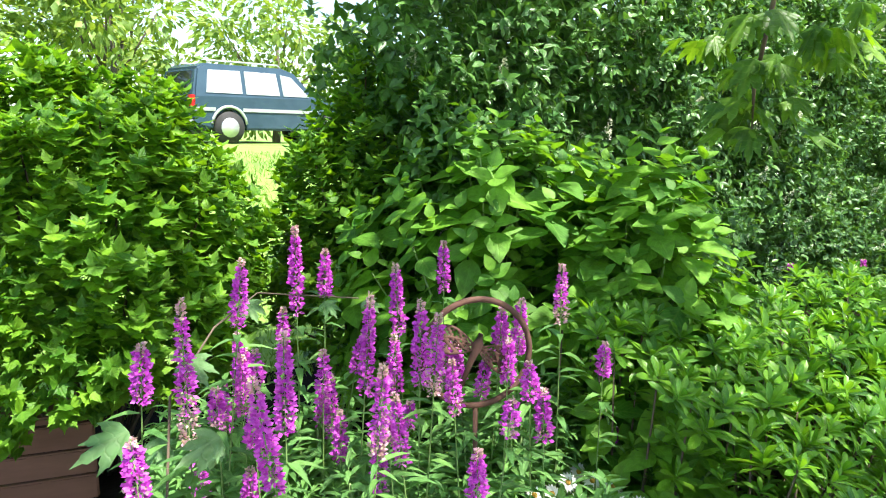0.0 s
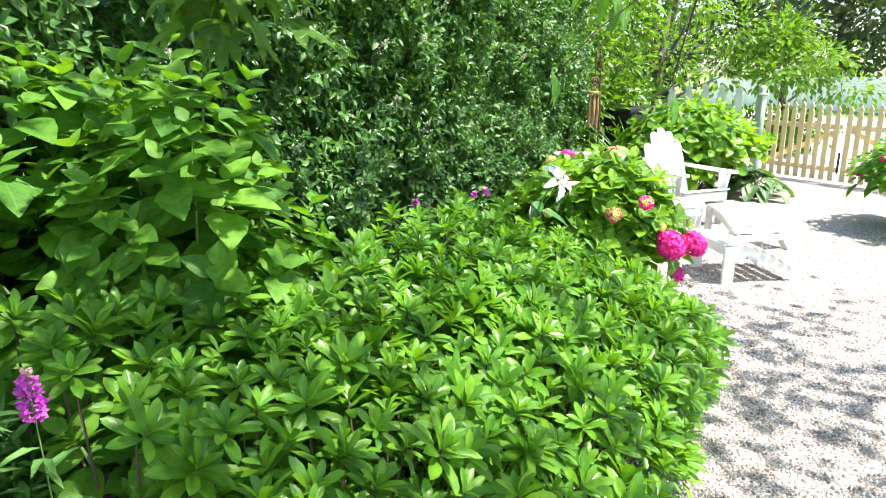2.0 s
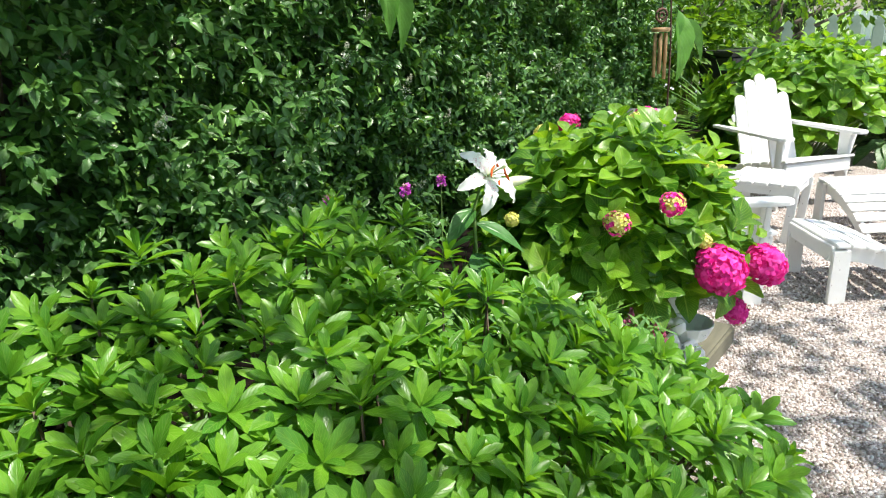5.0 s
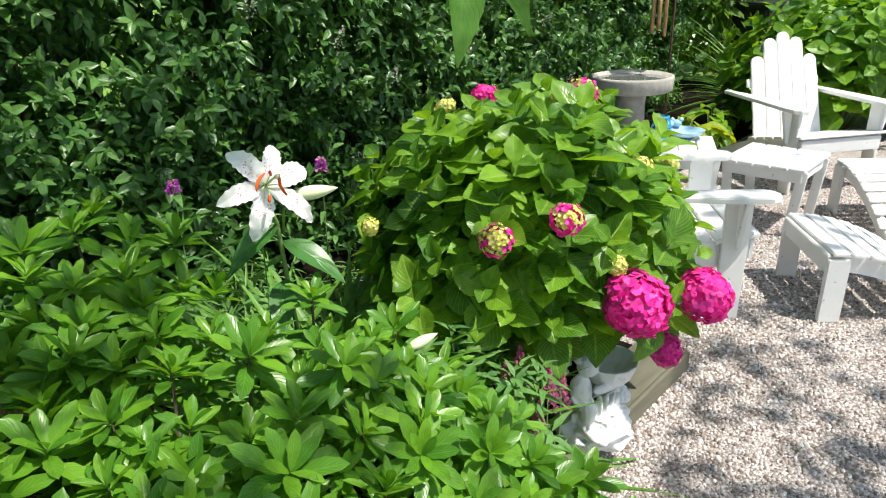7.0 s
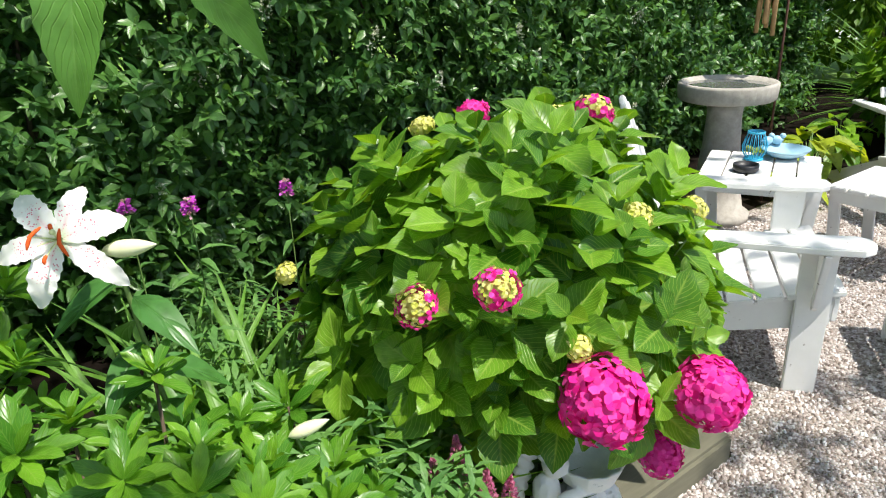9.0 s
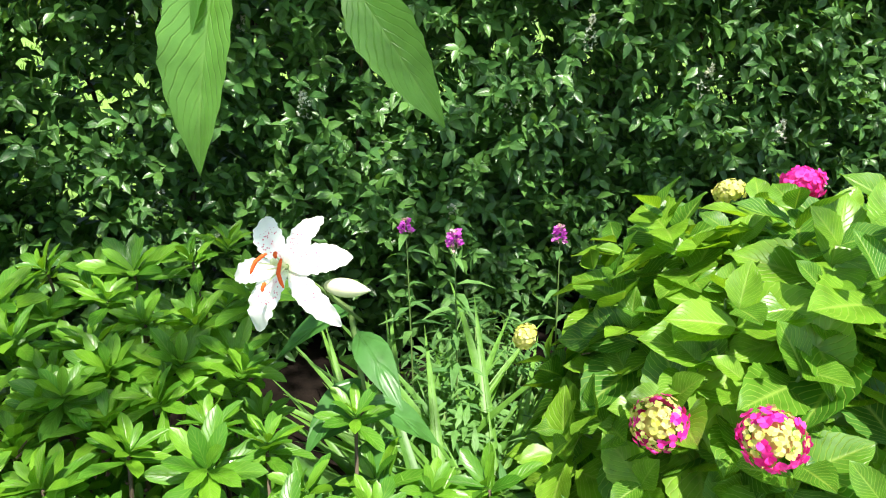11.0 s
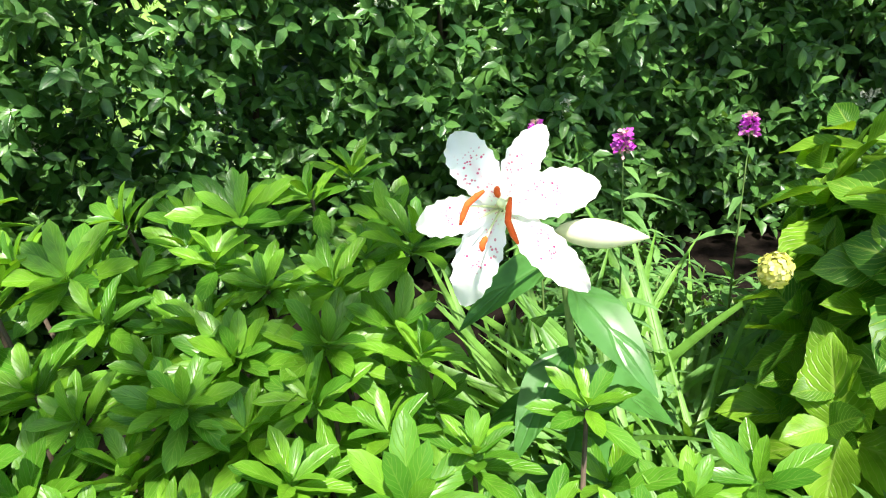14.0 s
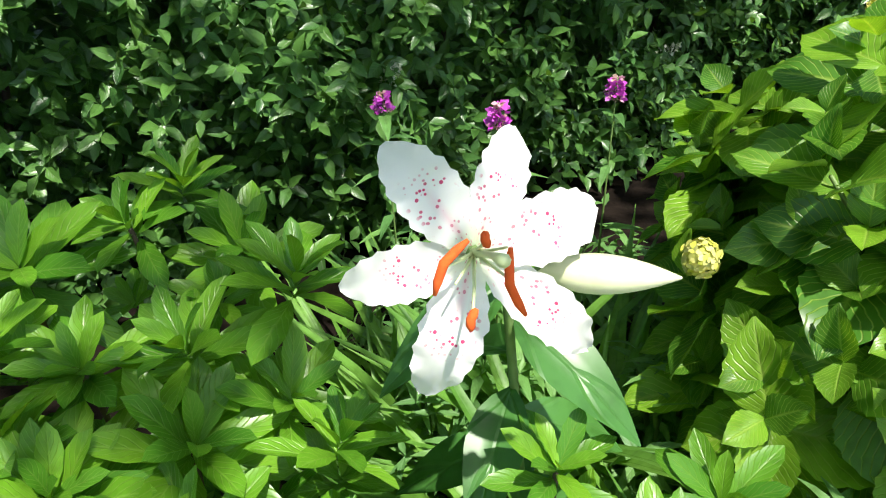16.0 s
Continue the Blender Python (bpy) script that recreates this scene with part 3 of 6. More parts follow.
# ---------- shrubs built shoot by shoot ----------
def shoot_mesh(shape, material, n_leaf, leaf, length, seed, droop=0.2, spread=0.95):
    """One leafy shoot, growing up from the origin, with opposite leaves and a small tip pair."""
    r = np.random.default_rng(seed)
    at, ax, up, sz = [], [], [], []
    for k in range(n_leaf):
        v = (k // 2) / max(1, n_leaf // 2 - 1)
        a = (k // 2) * math.pi / 2 + (k % 2) * math.pi + r.normal(0, 0.25)
        out = np.array([math.cos(a), math.sin(a), 0])
        lift = -droop + 0.85 * v ** 2 + r.normal(0, 0.22)
        at.append((0, 0, length * v))
        ax.append(out * spread + np.array([0, 0, lift]))
        up.append(np.array([0, 0, 1.0]) - out * lift * 0.6 + r.normal(0, 0.15, 3))
        sz.append(leaf * (1.1 - 0.6 * v ** 1.6) * r.uniform(0.85, 1.15))
    return leaves_mesh("leafy_shoot", shape, at, ax, up, sz, material)


TWIGLET = tube_mesh([[((0, 0, -0.06), 0.004), ((0, 0, 0.09), 0.0025)]], 5)
TWIGLET.materials.append(STEM)


def shoot_leaves(shape, material, n_leaf, leaf, length, seed, droop=0.02):
    """The same kind of shoot as shoot_mesh(), as one mesh for each leaf."""
    r = np.random.default_rng(seed)
    out_ = []
    for k in range(n_leaf):
        v = (k // 2) / max(1, n_leaf // 2 - 1)
        a = (k // 2) * math.pi / 2 + (k % 2) * math.pi + r.normal(0, 0.25)
        out = np.array([math.cos(a), math.sin(a), 0])
        lift = -droop + 0.85 * v ** 2 + r.normal(0, 0.22)
        out_.append(leaves_mesh("leaf", shape, [(0, 0, length * v)], [out * 0.95 + np.array([0, 0, lift])], [np.array([0, 0, 1.0]) - out * lift * 0.6 + r.normal(0, 0.15, 3)], leaf * (1.1 - 0.6 * v ** 1.6) * r.uniform(0.85, 1.15), material))
    return out_


SINGLE_LEAVES = [shoot_leaves(HYDRA_S, HYDRA, 8, 0.14, 0.105, 80 + k) for k in range(4)]


def shoot_shrub(name, label, centre, radius, height, count, shoots_of, stem=STEM, squash=1.0, low=-0.5, turn=0.0, gap=0.1, scale=(0.8, 1.2), group="", single=0, boxy=1.0):
    ob = thing(name, label, "shrub", (*centre, float(ground_height(*centre))), turn, group)
    made, stems, tries = [], [], 0
    while len(made) < count and tries < 12000:
        tries += 1
        d = sphere_dirs(1, low)[0]
        body = 1 + 0.16 * noise.noise(Vector(d) * 2.3 + Vector(centre + (0,)))
        depth = 1 - 0.5 * rng.uniform() ** 2.5
        q = np.sign(d) * np.abs(d) ** boxy * np.array([radius, radius * squash, height * 0.55]) * body * depth + np.array([0, 0, height * 0.42])
        e_front = float((np.array(centre) + q[:2] - EDGE_AT) @ EDGE_OUT)
        if q[2] < 0.06 or (e_front < 0.3 and q[2] < 0.52) or any(np.linalg.norm(q - m) < gap for m in made):
            continue
        made.append(q)
        way = d * np.array([0.75, 0.75, 0.4]) + np.array([0, 0, 0.85]) + 0.3 * sphere_dirs(1)[0]
        pick = rng.integers(len(shoots_of))
        if single and d[1] < -0.25 and d[2] > -0.2:
            single -= 1
            w = part("leafy_shoot", TWIGLET, None, ob)
            for leaf_me in SINGLE_LEAVES[pick % len(SINGLE_LEAVES)]:
                part("leaf", leaf_me, None, w)
        else:
            w = part("leafy_shoot", shoots_of[pick], None, ob, kind="stuff")
        w.matrix_basis = Matrix.Translation(q - 0.05 * way) @ Vector(way).to_track_quat("Z", "Y").to_matrix().to_4x4() @ pose(0, 0, 0, 0, 0, rng.uniform(0, 360)) @ Matrix.Scale(rng.uniform(*scale), 4)
        if len(stems) < 70:
            root = np.array([q[0] * 0.2, q[1] * 0.2, 0])
            stems.append([(tuple(root), 0.008), (tuple(root * 0.5 + q * 0.5 + np.array([0, 0, 0.1])), 0.006), (tuple(q), 0.004)])
    part("woody_frame", tube_mesh(stems, 5), stem, ob, kind="stuff")
    return ob


BROAD_SHOOTS = [shoot_mesh(BROAD_S, BROAD, 8, 0.135, 0.13, 40 + k, 0.08) for k in range(5)]
HYDRA_SHOOTS = [shoot_mesh(HYDRA_S, HYDRA, 8, 0.14, 0.105, 60 + k, 0.02) for k in range(6)]
shoot_shrub("broad_leaved_shrub", "upright shrub with large soft green heart-shaped leaves", (0.42, 3.02), 0.76, 1.72, 240, BROAD_SHOOTS, STEM, 0.7, gap=0.1)
shoot_shrub("broad_leaved_shrub", "upright shrub with large soft green heart-shaped leaves", (0.98, 2.78), 0.46, 1.58, 170, BROAD_SHOOTS, STEM, 0.85, gap=0.1)
shoot_shrub("broad_leaved_shrub", "small shrub with large soft green leaves beside the spikes", (0.86, 2.2), 0.27, 0.84, 48, BROAD_SHOOTS, STEM, 0.9, gap=0.1)
hydrangea = shoot_shrub("mophead_hydrangea", "rounded hydrangea bush with toothed leaves and pink flower heads", (3.42, 3.8), 0.47, 1.04, 330, HYDRA_SHOOTS, STEM, 1.0, -0.42, gap=0.068, single=40, boxy=0.78)
shoot_shrub("mophead_hydrangea", "big sunlit hydrangea bush behind the garden chair", (7.35, 7.0), 0.95, 1.15, 200, HYDRA_SHOOTS, STEM, 0.8, -0.5, gap=0.14, scale=(1.2, 1.7))

PETAL_S = leaf_shape(4, 1.05, 0.04, 0.14, 0.6, 0, 0.1, 0.9)


def flower_head(place, radius, outer, inner, share, label):
    """A mophead of four-petalled florets; share of them keep the inner, unripe colour."""
    n = max(24, int(150 * (radius / 0.09) ** 0.9))
    k = np.arange(n) + 0.5
    z = 1 - 1.65 * k / n
    a = k * 2.39996
    d = np.stack([np.sqrt(np.maximum(0, 1 - z * z)) * np.cos(a), np.sqrt(np.maximum(0, 1 - z * z)) * np.sin(a), z], 1)
    at, ax, up, sz, ripe = [], [], [], [], []
    floret = max(0.01, radius * 0.215)
    for i in range(n):
        u = np.cross(d[i], sphere_dirs(1)[0])
        u /= np.linalg.norm(u)
        w = np.cross(d[i], u)
        r = radius * rng.uniform(0.86, 1.05)
        for j in range(4):
            t = j * math.pi / 2
            at.append(d[i] * r)
            ax.append(math.cos(t) * u + math.sin(t) * w + rng.uniform(-0.1, 0.65) * d[i])
            up.append(d[i] + 0.4 * sphere_dirs(1)[0])
            sz.append(floret * rng.uniform(0.9, 1.2))
        ripe += [rng.uniform() > share * (0.4 + 0.9 * max(0, d[i][2]))] * 4
    at, ax, up, sz, ripe = (np.array(q) for q in (at, ax, up, sz, ripe))
    at = at * np.array([1, 1, 0.82])
    me = leaves_mesh("flower_head", PETAL_S, at[ripe], ax[ripe], up[ripe], sz[ripe], [outer, inner], [(PETAL_S, at[~ripe], ax[~ripe], up[~ripe], sz[~ripe] * 0.72, 1)])
    ob = part("flower_head", me, None, hydrangea, label)
    core = part("core", lathe_mesh([(max(0.0005, radius * 0.62 * math.sin(q)), -radius * 0.5 * math.cos(q)) for q in np.linspace(0.02, 3.12, 9)], 14), inner if share else outer, ob)
    base = np.array(hydrangea.matrix_basis.translation)
    ob.matrix_basis = Matrix.Translation(np.array(place) - base) @ Vector(np.r_[np.array(place)[:2] - base[:2], 0.45]).to_track_quat("Z", "Y").to_matrix().to_4x4()


for place, r in (((3.545, 3.275, 0.612), 0.085), ((3.78, 3.33, 0.578), 0.075), ((3.7, 3.37, 0.395), 0.05), ((3.34, 4.02, 1.04), 0.045), ((3.43, 3.42, 0.55), 0.033)):
    flower_head(place, r, PINK, PINK, 0.0, "full hot pink flower head")
for place, r in (((3.34, 3.27, 0.868), 0.041), ((3.185, 3.345, 0.803), 0.043), ((3.66, 3.95, 1.045), 0.052)):
    flower_head(place, r, PINK, YELGREEN, 0.75, "half-open pink flower head with yellow centre")
for place, r in (((3.55, 3.84, 1.05), 0.043), ((3.66, 3.52, 0.9), 0.036), ((3.86, 3.72, 0.84), 0.034), ((3.5, 3.31, 0.71), 0.026), ((2.891, 3.538, 0.803), 0.024), ((3.2, 3.98, 1.02), 0.033)):
    flower_head(place, r, YELGREEN, YELGREEN, 1.0, "unripe yellow-green flower head")


# ---------- white lily ----------
def lily_material():
    m, nt, p = mat("spotted_white_petal")
    uv = nt.nodes.new("ShaderNodeUVMap")
    sep = nt.nodes.new("ShaderNodeSeparateXYZ")
    nt.links.new(uv.outputs[0], sep.inputs[0])
    mp = nt.nodes.new("ShaderNodeMapping")
    mp.inputs["Scale"].default_value = (9, 22, 1)
    nt.links.new(uv.outputs[0], mp.inputs[0])
    vor = node(nt, "ShaderNodeTexVoronoi", Scale=1.0, Randomness=0.85)
    nt.links.new(mp.outputs[0], vor.inputs["Vector"])
    dot = ramp(nt, vor.outputs["Distance"], [(0.26, (1, 1, 1)), (0.33, (0, 0, 0))])
    zone = ramp(nt, sep.outputs[1], [(0.2, (0.6, 0.6, 0.6)), (0.55, (1, 1, 1)), (0.7, (0, 0, 0))])
    off = ramp(nt, sep.outputs[0], [(0.08, (0, 0, 0)), (0.2, (1, 1, 1)), (0.8, (1, 1, 1)), (0.92, (0, 0, 0))])
    blush = ramp(nt, sep.outputs[0], [(0.38, (0, 0, 0)), (0.5, (0.5, 0.5, 0.5)), (0.62, (0, 0, 0))])
    near = ramp(nt, sep.outputs[1], [(0.25, (1, 1, 1)), (0.65, (0, 0, 0))])
    tone = mixed(nt, (0.9, 0.9, 0.88), (0.85, 0.45, 0.55), mixed(nt, blush, near, 1.0, "MULTIPLY"))
    tone = mixed(nt, tone, (0.62, 0.75, 0.4), ramp(nt, sep.outputs[1], [(0.0, (0.8, 0.8, 0.8)), (0.2, (0, 0, 0))]))
    tone = mixed(nt, tone, (0.62, 0.02, 0.14), mixed(nt, mixed(nt, dot, zone, 1.0, "MULTIPLY"), off, 1.0, "MULTIPLY"))
    nt.links.new(tone, p.inputs["Base Color"])
    p.inputs["Roughness"].default_value = 0.45
    tr = nt.nodes.new("ShaderNodeBsdfTranslucent")
    nt.links.new(tone, tr.inputs[0])
    mx = nt.nodes.new("ShaderNodeMixShader")
    mx.inputs[0].default_value = 0.25
    nt.links.new(p.outputs[0], mx.inputs[1])
    nt.links.new(tr.outputs[0], mx.inputs[2])
    nt.links.new(mx.outputs[0], nt.nodes["Material Output"].inputs[0])
    return m


LILYPETAL = lily_material()
POLLEN = grain_material("rust_orange_pollen", (0.6, 0.06, 0.008), (0.76, 0.13, 0.015), 200, 0.9)
PALEGREEN = grain_material("pale_green_flesh", (0.5, 0.6, 0.28), (0.66, 0.72, 0.42), 40, 0.5)
BUDSKIN = grain_material("cream_bud_skin", (0.62, 0.66, 0.36), (0.8, 0.8, 0.62), 30, 0.45, 0.1)
LILYGREEN = leaf_material("lily_leaf", (0.07, 0.2, 0.04), (0.045, 0.15, 0.03), (0.14, 0.28, 0.08), 0.35, 0.25, 2.0, 0.12)
LILYLEAF_S = leaf_shape(8, 0.38, 0.12, 0.35, 0.4, 0, 0, 0, 2)


def lily_petal(length, width):
    """A petal that rises out of the throat, opens flat and rolls back at its wavy tip."""
    rows, half = 22, 4
    v, uvs, f = [], [], []
    for j in range(rows + 1):
        t = j / rows
        w = width / 2 * (0.16 + 0.84 * math.sin(min(1, t / 0.46) * math.pi / 2)) if t < 0.46 else width / 2 * max(0.0, 1 - ((t - 0.46) / 0.54) ** 2.5) ** 0.68
        w = max(w, width * 0.06)
        y = length * (t - 0.06 * t * t)
        z = length * (0.2 * math.sin(t * math.pi * 0.85) - 0.3 * t ** 3)
        for i in range(-half, half + 1):
            s = i / half
            frill = 0.03 * length * math.sin(t * 30 + i * 0.7) * s * s * min(1, t * 1.6)
            v.append((s * w * (1 + 0.07 * math.sin(t * 46 + i) * abs(s)), y, z + 0.14 * w * s * s + frill - 0.1 * w * (1 - abs(s)) ** 3))
            uvs.append((0.5 + 0.5 * s, t))
    n = 2 * half + 1
    for j in range(rows):
        for i in range(n - 1):
            a = j * n + i
            f.append((a, a + 1, a + n + 1, a + n))
    return np.array(v), np.array(f), np.array(uvs)


def bud_profile(length, radius):
    return [(max(0.0008, radius * math.sin(math.pi * t ** 0.8) ** 0.8), length * t) for t in np.linspace(0, 1, 14)]


lily = thing("white_lily", "open white lily with crimson spots and rust-orange anthers, one closed bud", "lily", (2.70, 3.30, 0))
LILY = np.array([2.672, 3.112, 1.066])
LILY_TURN = look(LILY, LILY + np.array([-0.30, 0.80, -0.47])).to_3x3()
for ang, length, width in ((122, 0.1, 0.044), (63, 0.099, 0.035), (12, 0.103, 0.045), (-46, 0.124, 0.037), (-115, 0.113, 0.043), (-171, 0.099, 0.037)):
    a = math.radians(ang)
    out = LILY_TURN @ Vector((math.cos(a), math.sin(a), 0.0))
    back = LILY_TURN @ Vector((0, 0, 1.0))
    inner = ang in (12, -115, 122)
    me = leaves_mesh("petal", lily_petal(length, width), [LILY - np.array(lily.matrix_basis.translation) - np.array(back) * (0.02 if inner else 0.026)], [np.array(out)], [np.array(back)], 1.0, LILYPETAL)
    part("petal", me, LILYPETAL, lily)
for px, py, deep, way_, h in ((-0.024, -0.002, 0.05, 52, 0.019), (0.013, -0.017, 0.055, 97, 0.021), (0.001, 0.01, 0.045, 95, 0.005), (-0.013, -0.036, 0.045, 70, 0.007), (-0.02, -0.014, 0.04, 20, 0), (0.012, 0.004, 0.05, 0, 0)):
    heart = Vector(LILY - np.array(lily.matrix_basis.translation))
    base = heart + LILY_TURN @ Vector((0, 0, -0.018))
    tip = heart + LILY_TURN @ Vector((px, py, deep * 0.7))
    mid = base * 0.5 + tip * 0.5 + LILY_TURN @ Vector((0, 0, 0.006))
    st = part("stamen", tube_mesh([[(base, 0.0013), (mid, 0.0012), (tip, 0.0009)]], 6), PALEGREEN, lily)
    if h:
        a = math.radians(way_)
        lie = LILY_TURN @ Vector((math.cos(a), math.sin(a), 0.1)).normalized()
        bow = LILY_TURN @ Vector((-math.sin(a), math.cos(a), 0.3)) * (0.14 * h)
        part("anther", tube_mesh([[(tip - lie * h - bow, 0.0012), (tip - lie * h * 0.6, 0.0029), (tip + bow, 0.0031), (tip + lie * h * 0.6, 0.0029), (tip + lie * h - bow, 0.0014)]], 8), POLLEN, st, "rust-orange anther")
base = Vector(LILY - np.array(lily.matrix_basis.translation))
part("pistil", tube_mesh([[(base - LILY_TURN @ Vector((0, 0, 0.018)), 0.003), (base + LILY_TURN @ Vector((0.004, 0, 0.03)), 0.0022), (base + LILY_TURN @ Vector((0.006, -0.002, 0.052)), 0.0045), (base + LILY_TURN @ Vector((0.006, -0.002, 0.055)), 0.002)]], 8), PALEGREEN, lily)
part("stem", tube_mesh([[((0, 0, 0), 0.006), ((-0.01, 0.0, 0.5), 0.0055), ((-0.03, -0.03, 0.93), 0.005), (base - LILY_TURN @ Vector((0, 0, 0.045)), 0.0045), (base - LILY_TURN @ Vector((0, 0, 0.018)), 0.006)]], 8), STEM, lily)
bud = part("bud", lathe_mesh(bud_profile(0.098, 0.0145), 14, 0.03), BUDSKIN, lily, "closed cream bud")
bud.matrix_basis = Matrix.Translation((0.007, -0.14, 1.022)) @ Vector((0.97, -0.15, 0.13)).to_track_quat("Z", "Y").to_matrix().to_4x4()
part("bud_stalk", tube_mesh([[((-0.02, -0.01, 0.9), 0.003), ((-0.01, -0.1, 0.98), 0.003), ((0.007, -0.14, 1.022), 0.004)]], 6), STEM, lily)
for k in range(18):
    a, z = k * 2.4 + 3.6, 0.93 - 0.046 * k
    out = np.array([math.cos(a), math.sin(a) - (0.35 if k < 6 else 0), -0.25 if k < 6 else 0.2])
    me = leaves_mesh("leaf", LILYLEAF_S, [(-0.025, -0.02, z)], [out], [np.array([0, -0.3, 1.0])], 0.165 if k < 7 else 0.12, LILYGREEN)
    part("leaf", me, None, lily)
low_bud = thing("lily_bud", "single closed white lily bud on a short stem", "lily", (3.0, 3.33, 0))
part("stem", tube_mesh([[((0, 0, 0), 0.005), ((-0.02, -0.04, 0.35), 0.0045), ((-0.06, -0.09, 0.59), 0.004)]], 7), STEM, low_bud)
b2 = part("bud", lathe_mesh(bud_profile(0.085, 0.014), 14, 0.03), BUDSKIN, low_bud)
b2.matrix_basis = Matrix.Translation((-0.07, -0.1, 0.595)) @ Vector((0.9, 0.15, 0.3)).to_track_quat("Z", "Y").to_matrix().to_4x4()


# ---------- purple flower spikes ----------
NARROW_S = leaf_shape(3, 0.26, 0.15, 0.45, 0.35)
FLOWER_S = leaf_shape(2, 0.75, 0.0, 0.1, 0.5)


def spike_plant(x, y, top, length, lean=(0, 0), faded=0.15, seed=0):
    r = np.random.default_rng(seed)
    ob = thing("purple_flower_spike", "tall magenta-purple flower spike with a tapering tip on a leafy stem", "flower", (x - lean[0], y - lean[1], 0), group="purple spikes in the bed")
    foot, tip = np.zeros(3), np.array([lean[0], lean[1], top])
    curve = lambda t: foot * (1 - t) + tip * t + np.array([0, 0, 0])  # noqa: E731
    part("stem", tube_mesh([[(tuple(curve(t)), 0.0042 * (1 - 0.7 * t)) for t in np.linspace(0, 1, 7)]], 5), STEM, ob)
    n = int(1500 * length + 70)
    v = r.uniform(0, 1, n)
    t = 1 - (length / top) * (1 - v)
    rad = 0.023 * min(1.0, 0.3 + length / 0.12) * np.clip(1.06 - v, 0.03, 1) ** 0.75 * (1 - 0.35 * smooth(0.3 - v, 0, 0.3)) * (1 + 0.12 * np.sin(v * length * 260))
    a = r.uniform(0, 2 * math.pi, n)
    out = np.stack([np.cos(a), np.sin(a), r.normal(0.1, 0.35, n)], 1)
    at = np.array([curve(q) for q in t]) + out * np.array([1, 1, 0.3]) * (rad * r.uniform(0.35, 1.0, n))[:, None]
    pale = (v > 0.87) | (r.uniform(0, 1, n) < faded * (0.5 + 1.6 * smooth(0.45 - v, 0, 0.35)))
    upn = r.normal(0, 1, (n, 3))
    part("flower_head", leaves_mesh("flower_head", FLOWER_S, at[~pale], out[~pale], upn[~pale], r.uniform(0.011, 0.018, int((~pale).sum())), [PURPLE, PALETIP], [(FLOWER_S, at[pale], out[pale], upn[pale], r.uniform(0.008, 0.013, int(pale.sum())), 1)]), None, ob)
    m = int(top * 30)
    t = r.uniform(0.12, max(0.2, 1 - length / top), m)
    a = r.uniform(0, 2 * math.pi, m)
    out = np.stack([np.cos(a), np.sin(a), r.uniform(0.1, 0.6, m)], 1)
    part("leaf_spray", leaves_mesh("leaf_spray", NARROW_S, np.array([curve(q) for q in t]), out, np.tile((0, 0, 1.0), (m, 1)), r.uniform(0.06, 0.11, m), SPIKELEAF), None, ob, kind="stuff")


SPIKES = ((-0.37, 2.08, 1.32, 0.29), (-0.47, 1.83, 1.26, 0.2), (-0.29, 2.18, 1.23, 0.17), (-0.05, 2.1, 1.2, 0.24), (0.11, 2.32, 1.24, 0.19), (-0.52, 1.49, 1.23, 0.37), (-0.59, 1.43, 1.14, 0.14), (-0.11, 1.88, 1.15, 0.31), (0.04, 1.79, 1.16, 0.26), (0.09, 1.68, 1.15, 0.24), (-0.29, 1.53, 1.14, 0.26), (-0.30, 1.28, 1.12, 0.26), (-0.04, 1.45, 1.09, 0.23), (0.29, 1.97, 1.09, 0.15), (0.35, 1.97, 1.12, 0.18), (0.49, 2.07, 1.21, 0.2), (0.62, 1.98, 0.98, 0.11), (0.38, 1.69, 0.94, 0.15), (0.18, 1.37, 0.92, 0.16), (-0.51, 1.18, 1.03, 0.14))
for k, (x, y, top, length) in enumerate(SPIKES):
    spike_plant(x, y, top, length, (rng.normal(0, 0.05), rng.normal(0, 0.05)) if k != 1 else (0.1, 0.05), 0.5 if k in (5, 9, 12, 15) else 0.12, k)
for k in range(30):
    spike_plant(rng.uniform(-0.6, 0.35), rng.uniform(1.45, 2.25), rng.uniform(0.75, 1.05), rng.uniform(0.08, 0.22), (rng.normal(0, 0.06), rng.normal(0, 0.05)), rng.uniform(0.05, 0.4), 50 + k)
spike_plant(0.72, 2.14, 0.62, 0.05, (0.05, 0), 0.1, 90)
for x, y, top in ((2.32, 4.04, 0.84), (2.59, 3.83, 0.9), (2.79, 4.06, 0.87)):
    spike_plant(x, y, top, 0.045, (0.02, -0.03), 0.35, int(top * 100))


# ---------- rusty ring ornament ----------
ring = thing("garden_stake", "rusty iron hoop on a stake with a cut-out dragonfly", "ornament", (0.21, 1.9, 0), 12)
CEN = Vector((0, 0, 0.965))
loop = [(CEN + Vector((0.168 * math.cos(a), 0, 0.168 * math.sin(a))), 0.0095) for a in np.linspace(0, 2 * math.pi, 49)]
part("hoop", tube_mesh([loop], 10, False), RUST, ring)
part("stake", tube_mesh([[((0, 0, 0), 0.006), ((0.01, 0, 0.4), 0.007), ((0, 0, 0.795), 0.008)]], 8), RUST, ring)
part("insect_body", tube_mesh([[(CEN + Vector((-0.06, 0, -0.14)), 0.006), (CEN + Vector((-0.02, 0, -0.03)), 0.01), (CEN + Vector((0.005, 0, 0.03)), 0.017), (CEN + Vector((0.012, 0, 0.06)), 0.008)]], 8), RUST, ring)
WING_S = leaf_shape(8, 0.42, 0.05, 0.1, 0.7, 0.02, 0.1, 0.5, 2)
